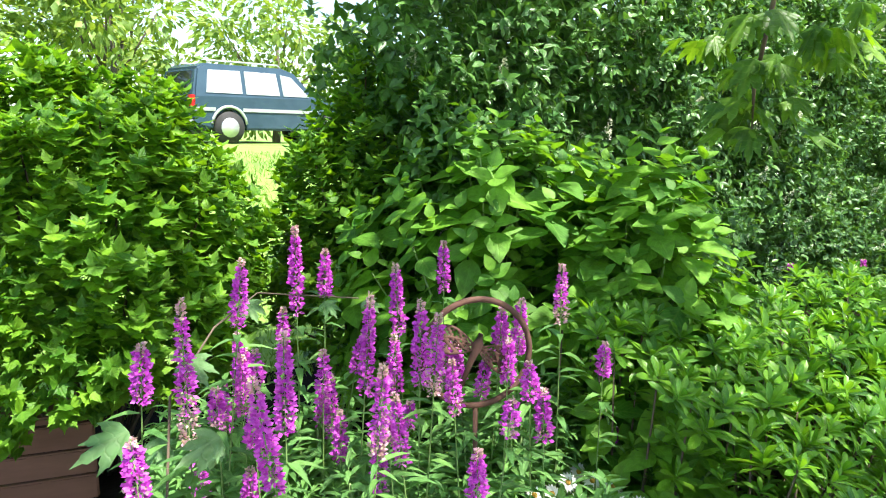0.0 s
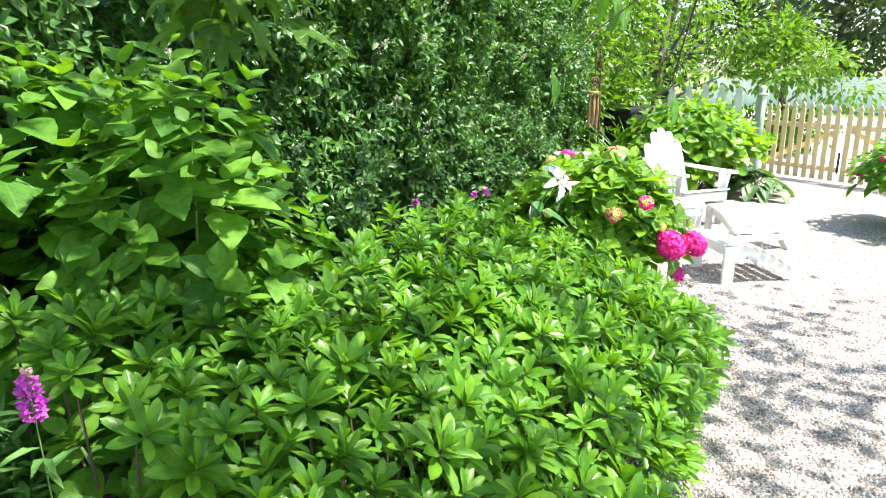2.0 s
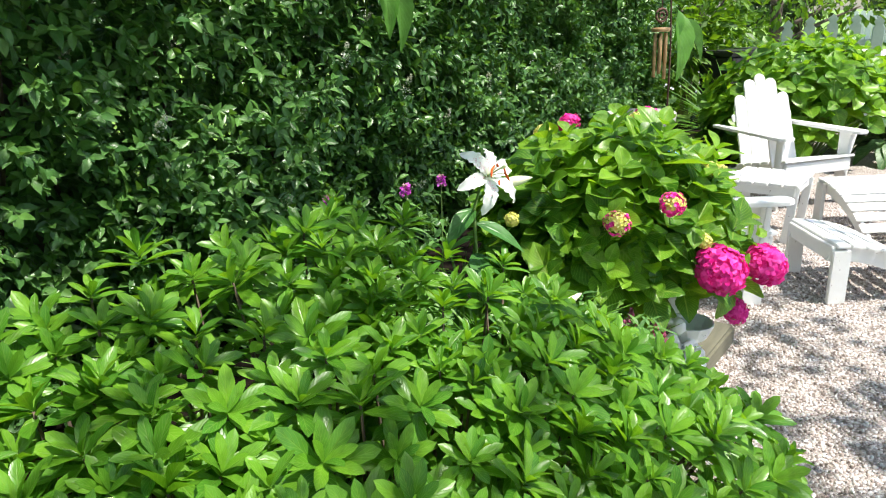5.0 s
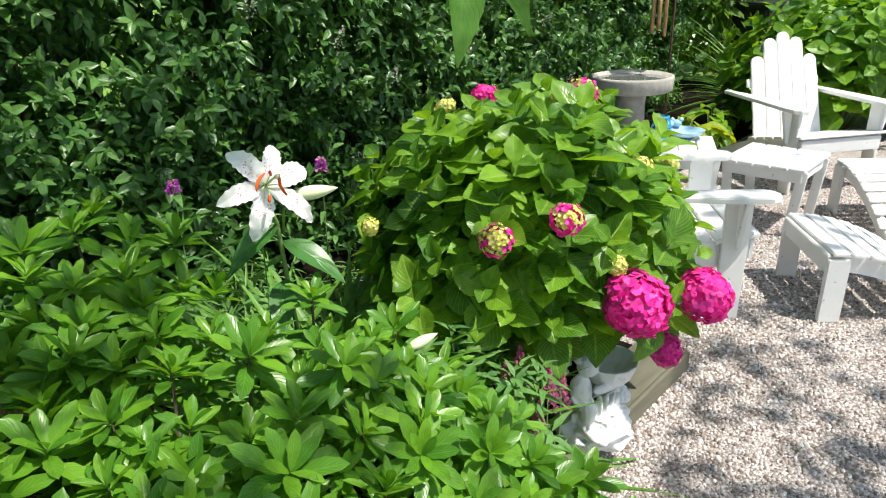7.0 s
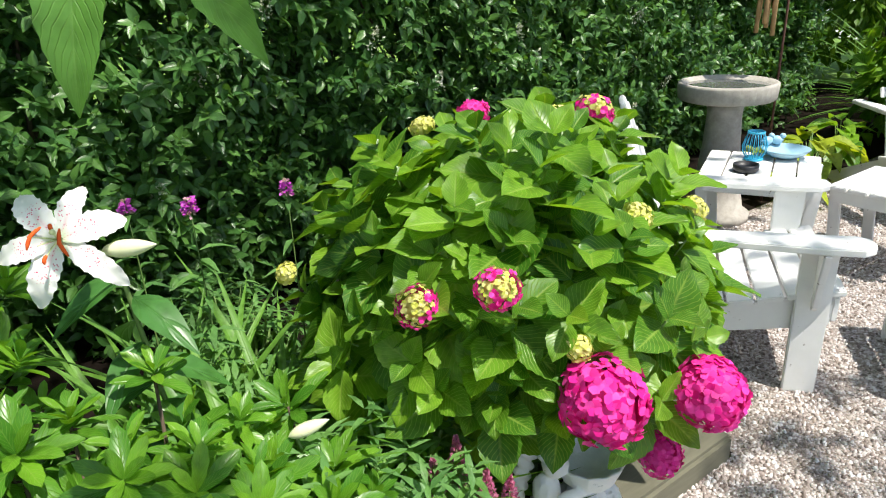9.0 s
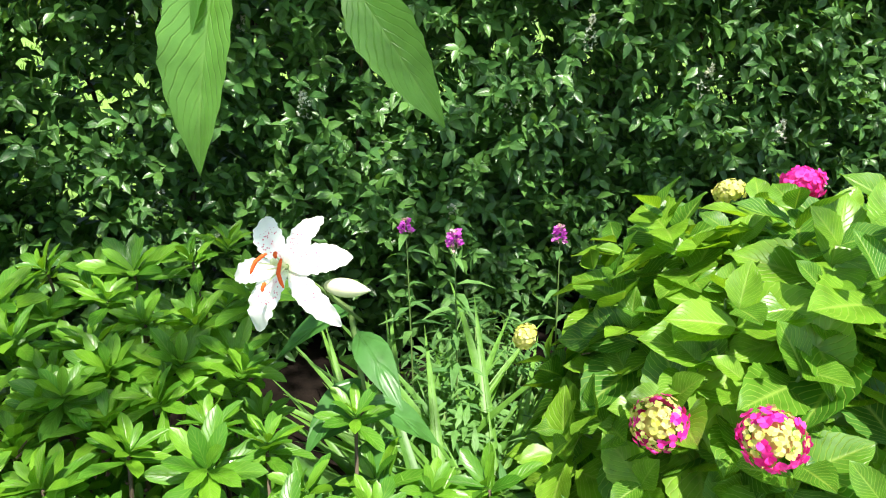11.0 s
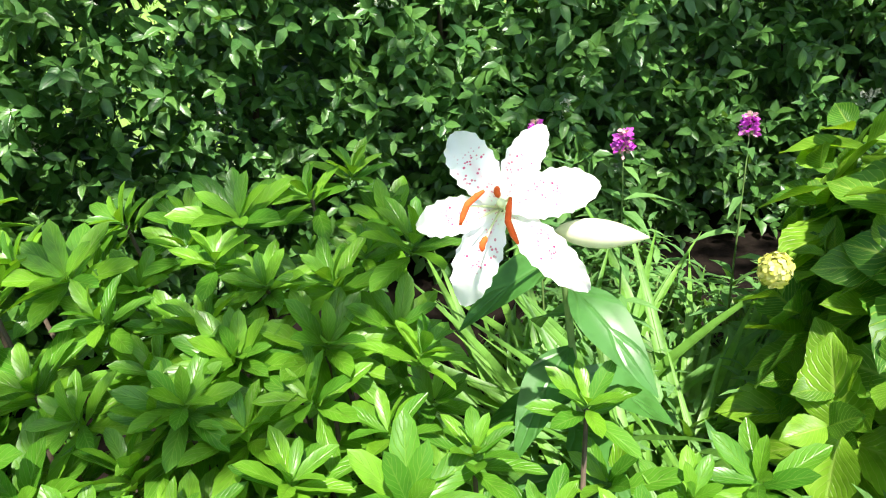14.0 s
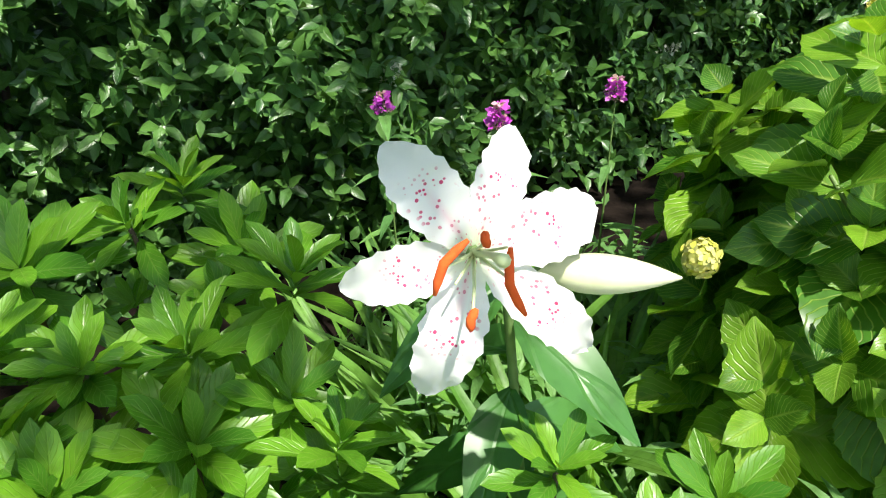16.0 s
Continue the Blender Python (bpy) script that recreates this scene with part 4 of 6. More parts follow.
for ax in ((-1, 0.1, 0.55), (-1, -0.1, 0.2), (1, 0.1, -0.35), (1, -0.1, -0.7)):
    me = leaves_mesh("wing", WING_S, [CEN + Vector((0, 0, 0.015))], [np.array(ax)], [np.array((0.1, -1, 0.2))], 0.135, RUST)
    cut = bmesh.new()
    cut.from_mesh(me)
    bmesh.ops.subdivide_edges(cut, edges=cut.edges[:], cuts=1, use_grid_fill=True)
    cut.faces.ensure_lookup_table()
    holes = [f for k, f in enumerate(cut.faces) if k % 5 in (1, 3) and not any(e.is_boundary for e in f.edges)]
    bmesh.ops.delete(cut, geom=holes, context="FACES")
    wing = part("wing", cut, RUST, ring, "pierced sheet iron wing")
    sheet_iron = wing.modifiers.new("thickness", "SOLIDIFY")
    sheet_iron.thickness = 0.002

# ---------- daisies ----------
RAY_S = leaf_shape(3, 0.3, 0.1, 0.15, 0.6, 0, 0, 0.8)
for k, (x, y, z) in enumerate(((0.6, 2.16, 0.45), (0.63, 2.08, 0.46), (0.69, 2.04, 0.46), (0.48, 2.01, 0.45), (0.54, 2.05, 0.47), (0.57, 1.98, 0.44), (0.42, 2.0, 0.45), (0.75, 1.94, 0.45), (0.7, 1.93, 0.46), (0.8, 1.96, 0.42))):
    ob = thing("daisy", "white daisy with a golden centre on a thin stem", "flower", (x, y, 0), group="daisy clump")
    turn = Vector((rng.normal(0.05, 0.2), -0.75 + rng.normal(0, 0.2), 0.8)).to_track_quat("Z", "Y").to_matrix()
    head = Vector((0, -0.02, z))
    n = 17
    aa = np.arange(n) * 2 * math.pi / n
    ax = np.array([turn @ Vector((math.cos(a), math.sin(a), 0.05)) for a in aa])
    part("petal_ring", leaves_mesh("petal_ring", RAY_S, np.array([head] * n) + ax * 0.006, ax, np.tile(turn @ Vector((0, 0, 1)), (n, 1)), 0.03, WHITEPETAL), None, ob)
    disc = part("disc", lathe_mesh([(0.0005, 0.006), (0.005, 0.0055), (0.009, 0.003), (0.0095, 0.0)], 12), DISC, ob, "golden domed disc")
    disc.matrix_basis = Matrix.Translation(head) @ turn.to_4x4()
    part("stem", tube_mesh([[((0, 0.03, 0), 0.002), ((0, 0.0, z * 0.6), 0.002), (tuple(head), 0.0018)]], 5), STEM, ob)

# ---------- vine with large lobed leaves among the spikes ----------
VINELEAF = leaf_material("vine_leaf", (0.16, 0.28, 0.12), (0.1, 0.22, 0.07), (0.25, 0.36, 0.18), 0.55, 0.3, 5.0, 0.2)
vine = thing("wild_vine", "trailing vine with large pale green lobed leaves", "vine", (-0.56, 1.4, 0))
vp = [((0, 0, 0), 0.005), ((-0.02, 0.05, 0.5), 0.004), ((0.0, 0.1, 0.98), 0.0035), ((0.03, 0.35, 1.08), 0.003), ((0.1, 0.55, 1.13), 0.0025), ((0.4, 0.62, 1.1), 0.002)]
part("stem", tube_mesh([vp], 6), TWIG, vine)
for k, (p, s) in enumerate((((-0.02, -0.08, 0.98), 0.13), ((0.0, 0.22, 1.04), 0.12), ((0.08, 0.5, 1.12), 0.1), ((0.3, 0.58, 1.1), 0.08), ((0.15, 0.0, 0.93), 0.12), ((0.42, 0.6, 1.1), 0.075), ((-0.06, 0.15, 0.85), 0.1), ((0.12, 0.1, 0.86), 0.09))):
    part("leaf", leaves_mesh("leaf", MAPLE_S, [p], [np.r_[rng.normal(0, 0.5), -0.5, -0.35]], [np.array((0.1, -0.7, 0.8))], s, VINELEAF), None, vine)

# ---------- strap leaves, astilbe and low fill ----------
BLADE_S = leaf_shape(8, 0.055, 0.25, 0.5, 0.3)


def blade_clump(name, label, x, y, count, length, spread, material=BLADE, shape=BLADE_S, category="plant"):
    ob = thing(name, label, category, (x, y, float(ground_height(x, y))))
    d = sphere_dirs(count, 0.3)
    ax = d * np.array([spread, spread, 1.0])
    part("blade_tuft", leaves_mesh("blade_tuft", shape, d * np.array([0.04, 0.04, 0]), ax, np.tile((0, 0, 1.0), (count, 1)) + 0.2 * sphere_dirs(count), rng.uniform(0.6, 1.1, count) * length, material), None, ob, kind="stuff")
    return ob


for x, y, n, l in ((2.62, 3.52, 60, 0.75), (2.82, 3.62, 70, 0.8), (2.92, 3.45, 60, 0.7), (2.72, 3.78, 55, 0.75), (2.5, 3.7, 50, 0.7), (2.98, 3.3, 45, 0.6), (2.78, 3.38, 50, 0.7), (2.35, 3.75, 40, 0.6)):
    blade_clump("daylily_clump", "arching strap-leaved clump beside the lily", x, y, n, l, 0.8)
for x, y in ((3.03, 3.18), (3.16, 3.3), (2.92, 3.08), (3.1, 3.42), (2.98, 3.28), (2.95, 3.68)):
    leafy_shrub("leafy_perennial", "bushy perennial with narrow green leaves and small yellow buds", (x, y), 0.17, 0.52, 45, 0.075, NARROW_S, SPIKELEAF, 10, 0.05, 0.9, STEM, category="plant")
for k in range(8):
    leafy_shrub("low_perennial", "low leafy ground cover between the lily and the hedge", (rng.uniform(2.1, 3.0), rng.uniform(3.75, 4.35)), 0.17, rng.uniform(0.25, 0.42), 40, 0.08, NARROW_S, SPIKELEAF, 8, 0.05, 0.9, STEM, category="plant", group="ground cover by the hedge")
for k in range(26):
    x, y = rng.uniform(-0.75, 0.75), rng.uniform(1.5, 2.35)
    if (x - 0.21) ** 2 + (y - 1.9) ** 2 < 0.02 or (x - 0.62) ** 2 + (y - 1.95) ** 2 < 0.09:
        continue
    leafy_shrub("leafy_perennial", "bushy perennial with narrow green leaves under the spikes", (x, y), 0.17, rng.uniform(0.5, 0.72), 55, 0.085, NARROW_S, SPIKELEAF, 10, 0.05, 0.9, STEM, category="plant", group="foliage under the spikes")
for x, y, h in ((0.72, 2.4, 0.62), (0.55, 2.38, 0.66), (0.9, 2.02, 0.38), (0.7, 2.28, 0.45), (0.42, 2.28, 0.66), (1.0, 2.08, 0.42), (0.62, 2.1, 0.36), (0.75, 2.02, 0.36)):
    leafy_shrub("leafy_perennial", "bushy perennial with narrow green leaves under the spikes", (x, y), 0.18, h, 60, 0.085, NARROW_S, SPIKELEAF, 10, 0.05, 0.9, STEM, category="plant", group="foliage under the spikes")
for x, y, z in ((3.31, 3.28, 0.44), (3.36, 3.31, 0.4), (3.2, 3.3, 0.46), (3.27, 3.24, 0.36), (3.25, 3.34, 0.48)):
    ob = thing("astilbe_plume", "dusty pink feathery plume on a thin stem", "flower", (x, y, 0), group="astilbe plumes")
    n = 420
    v = rng.uniform(0, 1, n)
    a = rng.uniform(0, 2 * math.pi, n)
    r_ = (1 - v) * 0.032 * (0.4 + 0.6 * np.abs(np.sin(v * 22)))
    at = np.stack([np.cos(a) * r_, np.sin(a) * r_, z - 0.11 + 0.12 * v], 1)
    part("plume", leaves_mesh("plume", FLORET, at, np.stack([np.cos(a), np.sin(a), np.full(n, 0.8)], 1), sphere_dirs(n), 0.008, ASTILBE), None, ob)
    part("stem", tube_mesh([[((0, 0, 0), 0.002), ((0, 0, z - 0.02), 0.0015)]], 5), STEM, ob)

# ---------- timber edging and cast statue ----------
def timber(a0, a1, label):
    ob = tagged(part("timber_edging", box(bmesh.new(), (a1 - a0, 0.19, 0.1), (0, 0, 0.04), bevel=0.012), TIMBER), label, "edging", "garden edging")
    ob.matrix_basis = pose(*bed((a0 + a1) / 2, 0.09), 0, 0, 0, math.degrees(math.atan2(EDGE_DIR[1], EDGE_DIR[0])))


timber(-0.62, 0.86, "weathered grey-green timber edging the bed")
timber(-2.95, -0.66, "weathered timber edging under the shrubs")
bm = bmesh.new()


def lump(bm, at, size, turn=(0, 0, 0), rough_=0.0, seed=0):
    made = bmesh.ops.create_icosphere(bm, subdivisions=3, radius=1.0)
    for v in made["verts"]:
        v.co *= 1 + rough_ * noise.noise(v.co * 5 + Vector((seed, 0, 0)))
    bmesh.ops.transform(bm, verts=made["verts"], matrix=pose(*at, *turn) @ Matrix.Diagonal((*size, 1)))


lump(bm, (0.01, 0.0, 0.04), (0.115, 0.105, 0.06), (0, 0, 0), 0.3, 1)
for k in range(26):
    # craggy rock foot
    a, q = k * 2.4, 0.045 + 0.055 * ((k * 0.618) % 1)
    lump(bm, (0.02 + q * math.cos(a), q * math.sin(a), 0.06 + 0.05 * ((k * 0.37) % 1)), (0.03, 0.026, 0.022), (k * 40, k * 25, k * 70), 0.5, 20 + k)
lump(bm, (0.05, 0.02, 0.12), (0.055, 0.05, 0.045), (0, 0, 20), 0.4, 5)
lump(bm, (-0.04, -0.06, 0.075), (0.022, 0.05, 0.02), (20, 0, 10), 0.1, 2)
lump(bm, (-0.02, -0.09, 0.05), (0.016, 0.026, 0.014), (0, 0, 30), 0.1, 11)
lump(bm, (-0.035, -0.05, 0.12), (0.022, 0.024, 0.045), (10, 0, 0), 0.1, 3)
lump(bm, (-0.05, -0.03, 0.19), (0.032, 0.028, 0.05), (0, -8, 0), 0.12, 4)
for k in range(7):
    # folds of the skirt
    lump(bm, (-0.065 + 0.02 * k, -0.055 + 0.006 * abs(k - 3), 0.15 - 0.004 * k), (0.007, 0.016, 0.04), (8, 12 * (k - 3), 0), 0.15, 50 + k)
lump(bm, (-0.032, -0.03, 0.262), (0.03, 0.03, 0.032), (0, 0, 0), 0.08, 6)
for k in range(12):
    # curls of hair
    a = k * 2.4
    lump(bm, (-0.034 + 0.024 * math.cos(a), -0.018 + 0.02 * math.sin(a), 0.275 + 0.016 * ((k * 0.6) % 1)), (0.012, 0.012, 0.011), (0, 0, 0), 0.2, 70 + k)
for k in range(5):
    # feathers of the wing
    lump(bm, (-0.082 - 0.006 * k, 0.01, 0.265 - 0.026 * k), (0.026, 0.012, 0.013), (0, 30 + 6 * k, 0), 0.15, 90 + k)
lump(bm, (0.0, -0.062, 0.2), (0.045, 0.012, 0.012), (0, 12, 20), 0.08, 8)
lump(bm, (0.035, -0.05, 0.196), (0.014, 0.012, 0.01), (0, 0, 0), 0.1, 12)
lump(bm, (0.0, 0.05, 0.3), (0.07, 0.026, 0.075), (8, 0, 10), 0.25, 9)
for k in range(7):
    # ribs of the upright shell
    a = (k - 3) * 0.28
    lump(bm, (0.01 + 0.055 * math.sin(a), 0.032, 0.3 + 0.05 * math.cos(a)), (0.009, 0.012, 0.05), (0, math.degrees(a), 0), 0.05, 100 + k)
lump(bm, (-0.01, 0.06, 0.375), (0.03, 0.02, 0.03), (8, 0, 0), 0.2, 10)
bowl = [(0.001, 0.16), (0.03, 0.162), (0.06, 0.182), (0.078, 0.225), (0.083, 0.24), (0.074, 0.238), (0.055, 0.2), (0.03, 0.182), (0.001, 0.178)]
bowl_me = lathe_mesh(bowl, 26, 0.02)
n0 = len(bm.verts)
bm.from_mesh(bowl_me)
bm.verts.ensure_lookup_table()
for v in list(bm.verts)[n0:]:
    v.co += Vector((0.055, 0.0, 0.01))
statue = tagged(part("garden_statue", bm, STATUE), "white weathered cast-stone figure holding a shell basin", "statue")
statue.matrix_basis = pose(3.5, 3.425, 0.09, 0, 0, 8) @ Matrix.Scale(1.05, 4)
rm = statue.modifiers.new("unite", "REMESH")
rm.mode, rm.voxel_size, rm.use_smooth_shade = "VOXEL", 0.0034, True


# ---------- white garden furniture ----------
def board(name, outline, thick, parent, m=None, material=PAINT, label="", soft=0.004):
    """A board cut to an outline in its own x, y plane, with softened edges."""
    bm = bmesh.new()
    face = bm.faces.new([bm.verts.new((x, y, -thick / 2)) for x, y in outline])
    top = bmesh.ops.extrude_face_region(bm, geom=[face])
    bmesh.ops.translate(bm, vec=(0, 0, thick), verts=[v for v in top["geom"] if isinstance(v, bmesh.types.BMVert)])
    bmesh.ops.recalc_face_normals(bm, faces=bm.faces)
    bmesh.ops.bevel(bm, geom=[e for e in bm.edges if len(e.link_faces) == 2 and e.calc_face_angle() > 0.7], offset=soft, segments=2, affect="EDGES")
    ob = part(name, bm, material, parent, label)
    if m:
        ob.matrix_basis = m
    return ob


def rounded(x0, x1, y0, y1, tip=0.0, steps=6):
    """A rectangle whose x1 end is rounded by tip."""
    pts = [(x0, y0), (x1 - tip, y0)]
    mid, half = (y0 + y1) / 2, (y1 - y0) / 2
    if tip:
        pts += [(x1 - tip + tip * math.sin(a), mid - half * math.cos(a)) for a in np.linspace(0, math.pi, steps + 2)[1:-1]]
    return pts + [(x1 - tip, y1), (x0, y1)]


def garden_chair(label):
    ob = thing("garden_chair", label, "chair", group="white slatted garden chairs")
    for s in (-1, 1):
        board("front_leg", [(-0.05, 0), (0.05, 0), (0.055, 0.545), (-0.055, 0.545)], 0.024, ob, pose(0, 0.3 * s, 0, 90, 0, 0))
        board("arm", [(-0.72, -0.028), (-0.3, -0.05), (0.0, -0.07), (0.1, -0.066), (0.135, -0.04), (0.145, 0.0), (0.135, 0.04), (0.1, 0.06), (-0.3, 0.05), (-0.72, 0.03)], 0.024, ob, pose(0, 0.325 * s, 0.558, 0, 0, 0))
        board("arm_bracket", [(0, 0), (0.07, 0), (0.02, -0.2), (0, -0.22)], 0.024, ob, pose(0.0, 0.33 * s, 0.545, 90, 0, 90 * s))
        board("side_rail", [(0.06, 0.25), (0.075, 0.3), (0.06, 0.365), (-0.45, 0.26), (-0.95, 0.05), (-0.95, 0.0), (-0.85, 0.0), (-0.42, 0.17)], 0.024, ob, pose(0, 0.275 * s, 0, 90, 0, 0))
    for k in range(6):
        x = 0.055 - 0.09 * k
        board("seat_slat", rounded(-0.041, 0.041, -0.31, 0.31), 0.02, ob, pose(x, 0, 0.382 - 0.02 * k - 0.004 * (k == 0), 0, -12, 0))
    board("front_apron", rounded(-0.045, 0.045, -0.29, 0.29), 0.02, ob, pose(0.074, 0, 0.318, 0, 90, 0))
    back = pose(-0.42, 0, 0.24, 0, -108, 0)
    for k, (w, high) in enumerate(((0.1, 0.6), (0.1, 0.72), (0.1, 0.76), (0.1, 0.72), (0.1, 0.6))):
        y = (k - 2) * 0.108
        tip = 0.045
        ob2 = board("back_slat", rounded(-0.05, high, -0.05, 0.05, tip), 0.02, ob, back @ pose(0, y, 0.002 * abs(k - 2), 0, 0, (k - 2) * -0.6))
    for x, w in ((0.12, 0.5), (0.42, 0.56)):
        board("back_batten", rounded(-0.03, 0.03, -w / 2, w / 2), 0.02, ob, back @ pose(x, 0, 0.024))
    return ob


chair = garden_chair("white slatted garden chair with peeling paint on gravel")
chair.matrix_basis = pose(4.53, 4.42, 0.0, 0, 0, -17.5)
copy_thing(chair, pose(6.1, 5.55, 0.0, 0, 0, -91))


def footstool(label):
    ob = thing("footstool", label, "footstool", group="white slatted footstools")
    arc = [(0.66 * t, 0.30 * (1 - t ** 2.1)) for t in np.linspace(0, 1, 10)]
    for s in (-1, 1):
        board("leg", [(-0.045, 0), (0.045, 0), (0.045, 0.29), (-0.045, 0.29)], 0.026, ob, pose(0.03, 0.235 * s, 0, 90, 0, 0))
        outline = [(x, z) for x, z in arc] + [(x - 0.03, max(0.0, z - 0.07)) for x, z in reversed(arc)]
        board("curved_rail", outline, 0.024, ob, pose(0, 0.208 * s, 0, 90, 0, 0), soft=0.002)
    board("end_board", rounded(-0.04, 0.04, -0.235, 0.235), 0.02, ob, pose(-0.008, 0, 0.265, 0, 90, 0))
    for k in range(8):
        t = 0.05 + 0.112 * k
        x, z = 0.66 * t, 0.30 * (1 - t ** 2.1)
        tilt = math.degrees(math.atan(0.30 * 2.1 * t ** 1.1 / 0.66))
        board("slat", rounded(-0.033, 0.033, -0.25, 0.25), 0.018, ob, pose(x, 0, z + 0.011, 0, tilt, 0))
    return ob


stool = footstool("low white curved footstool with peeling paint on gravel")
stool.matrix_basis = pose(4.87, 4.22, 0, 0, 0, -17.5)
copy_thing(stool, pose(6.08, 5.13, 0, 0, 0, -106))


def side_table(label, length, width, high, n):
    ob = thing("side_table", label, "table", group="white side tables")
    step = length / n
    for k in range(n):
        board("top_slat", rounded(-step / 2 + 0.004, step / 2 - 0.004, -width / 2, width / 2), 0.02, ob, pose((k - (n - 1) / 2) * step, 0, high - 0.01))
    for s in (-1, 1):
        board("end_rail", rounded(-0.03, 0.03, -width / 2 + 0.03, width / 2 - 0.03), 0.02, ob, pose(s * (length / 2 - 0.03), 0, high - 0.052, 0, 90, 0))
        board("side_rail", rounded(-length / 2 + 0.02, length / 2 - 0.02, -0.03, 0.03), 0.02, ob, pose(0, s * (width / 2 - 0.03), high - 0.052, 90, 0, 0))
        for r in (-1, 1):
            board("leg", rounded(-0.026, 0.026, 0, high - 0.022), 0.022, ob, pose(s * (length / 2 - 0.055), r * (width / 2 - 0.05), 0, 90, 0, 0) @ pose(0, 0, 0, 0, 0, s * -5))
    return ob


table_a = side_table("white slatted side table, paint worn, holding ornaments", 0.52, 0.5, 0.47, 5)
table_a.matrix_basis = pose(4.78, 5.3, 0, 0, 0, -28)
table_b = side_table("lower white slatted side table with worn paint", 0.45, 0.47, 0.4, 5)
table_b.matrix_basis = pose(5.36, 5.12, 0, 0, 0, -55)

# ornaments on the table
lantern = thing("candle_lantern", "bright blue wire candle lantern on the table", "lantern", (4.79, 5.41, 0.472))
part("base", lathe_mesh([(0.001, 0), (0.045, 0), (0.047, 0.006), (0.04, 0.012), (0.001, 0.012)], 20), BLUEGLASS, lantern)
for k in range(18):
    a = k * math.pi / 9
    part("wire", tube_mesh([[((r * math.cos(a), r * math.sin(a), z), 0.0022) for r, z in ((0.036, 0.01), (0.054, 0.04), (0.057, 0.07), (0.047, 0.11), (0.036, 0.135))]], 5), BLUEGLASS, lantern)
part("rim", lathe_mesh([(0.036, 0.13), (0.041, 0.132), (0.041, 0.142), (0.034, 0.142), (0.034, 0.13)], 20), BLUEGLASS, lantern)
dish = thing("bird_dish", "pale blue glazed dish with two small ceramic birds", "dish", (4.95, 5.42, 0.472))
part("bowl", lathe_mesh([(0.001, 0.0), (0.05, 0.0), (0.09, 0.02), (0.115, 0.045), (0.11, 0.046), (0.085, 0.026), (0.05, 0.01), (0.001, 0.01)], 28, 0.015), BLUEGLAZE, dish)
for x, y, t in ((-0.05, 0.09, 30), (0.0, 0.1, -20)):
    bm = bmesh.new()
    lump(bm, (0, 0, 0.03), (0.032, 0.02, 0.022))
    lump(bm, (0.026, 0, 0.052), (0.015, 0.014, 0.014))
    lump(bm, (-0.036, 0, 0.034), (0.022, 0.01, 0.006), (0, 20, 0))
    b = part("ceramic_bird", bm, BLUEGLAZE, dish)
    b.matrix_basis = pose(x, y, 0.035, 0, 0, t)
tray = thing("ash_tray", "round black plastic tray with pale lettering marks", "tray", (4.67, 5.22, 0.472))
part("tray_body", lathe_mesh([(0.001, 0.0), (0.05, 0.0), (0.058, 0.01), (0.058, 0.034), (0.052, 0.036), (0.048, 0.02), (0.001, 0.016)], 24), BLACKPLASTIC, tray)

# ---------- bird bath ----------
bath = thing("bird_bath", "grey concrete bird bath with a scalloped rim", "bird bath", (4.82, 5.88, 0))
part("pedestal", lathe_mesh([(0.001, 0), (0.19, 0), (0.19, 0.04), (0.15, 0.07), (0.125, 0.2), (0.1, 0.45), (0.092, 0.6), (0.1, 0.68), (0.001, 0.68)], 28), CONCRETE, bath)
part("basin", lathe_mesh([(0.001, 0.665), (0.12, 0.667), (0.24, 0.69), (0.252, 0.70), (0.258, 0.77), (0.255, 0.782), (0.243, 0.785), (0.225, 0.765), (0.15, 0.742), (0.001, 0.735)], 88, 0.012), CONCRETE, bath)
m, nt, p = mat("still_water")
p.inputs["Base Color"].default_value = (0.12, 0.13, 0.12, 1)
p.inputs["Roughness"].default_value = 0.04
part("water", lathe_mesh([(0.001, 0.764), (0.12, 0.764), (0.218, 0.764)], 40), m, bath, "still rain water")

# ---------- bamboo wind chime ----------
chime = thing("wind_chime", "bamboo wind chime hanging from an iron hook", "wind chime", (5.03, 5.98, 1.0))
for k in range(6):
    a = k * math.pi / 3
    low = (0.0, 0.04, 0.09, 0.02, 0.07, 0.12)[k]
    part("tube", tube_mesh([[((0.045 * math.cos(a), 0.045 * math.sin(a), low), 0.0125), ((0.042 * math.cos(a), 0.042 * math.sin(a), 0.33), 0.0125)]], 10), BAMBOO, chime)
part("hanger", lathe_mesh([(0.001, 0.34), (0.065, 0.34), (0.068, 0.355), (0.065, 0.37), (0.001, 0.372)], 18), BAMBOO, chime)
part("medallion", tube_mesh([[((0.0, 0.0, 0.385), 0.004), ((0.0, 0.0, 0.41), 0.004)]] + [[((0.045 * math.cos(a), 0, 0.455 + 0.045 * math.sin(a)), 0.009) for a in np.linspace(0, 2 * math.pi, 20)]] + [[((0.02 * math.cos(a), 0, 0.455 + 0.02 * math.sin(a)), 0.008) for a in np.linspace(0, 2 * math.pi, 14)]], 7), RUST, chime, "carved round medallion")
hook = thing("shepherd_hook", "thin dark iron hook holding the wind chime", "hook", (5.2, 6.1, 0))
part("rod", tube_mesh([[((0, 0, 0), 0.007), ((0.0, 0, 1.2), 0.007), ((-0.02, 0, 1.65), 0.006), ((-0.07, -0.05, 1.78), 0.006), ((-0.14, -0.1, 1.75), 0.006), ((-0.17, -0.12, 1.6), 0.005), ((-0.17, -0.12, 1.5), 0.004)]], 7), RUST, hook)

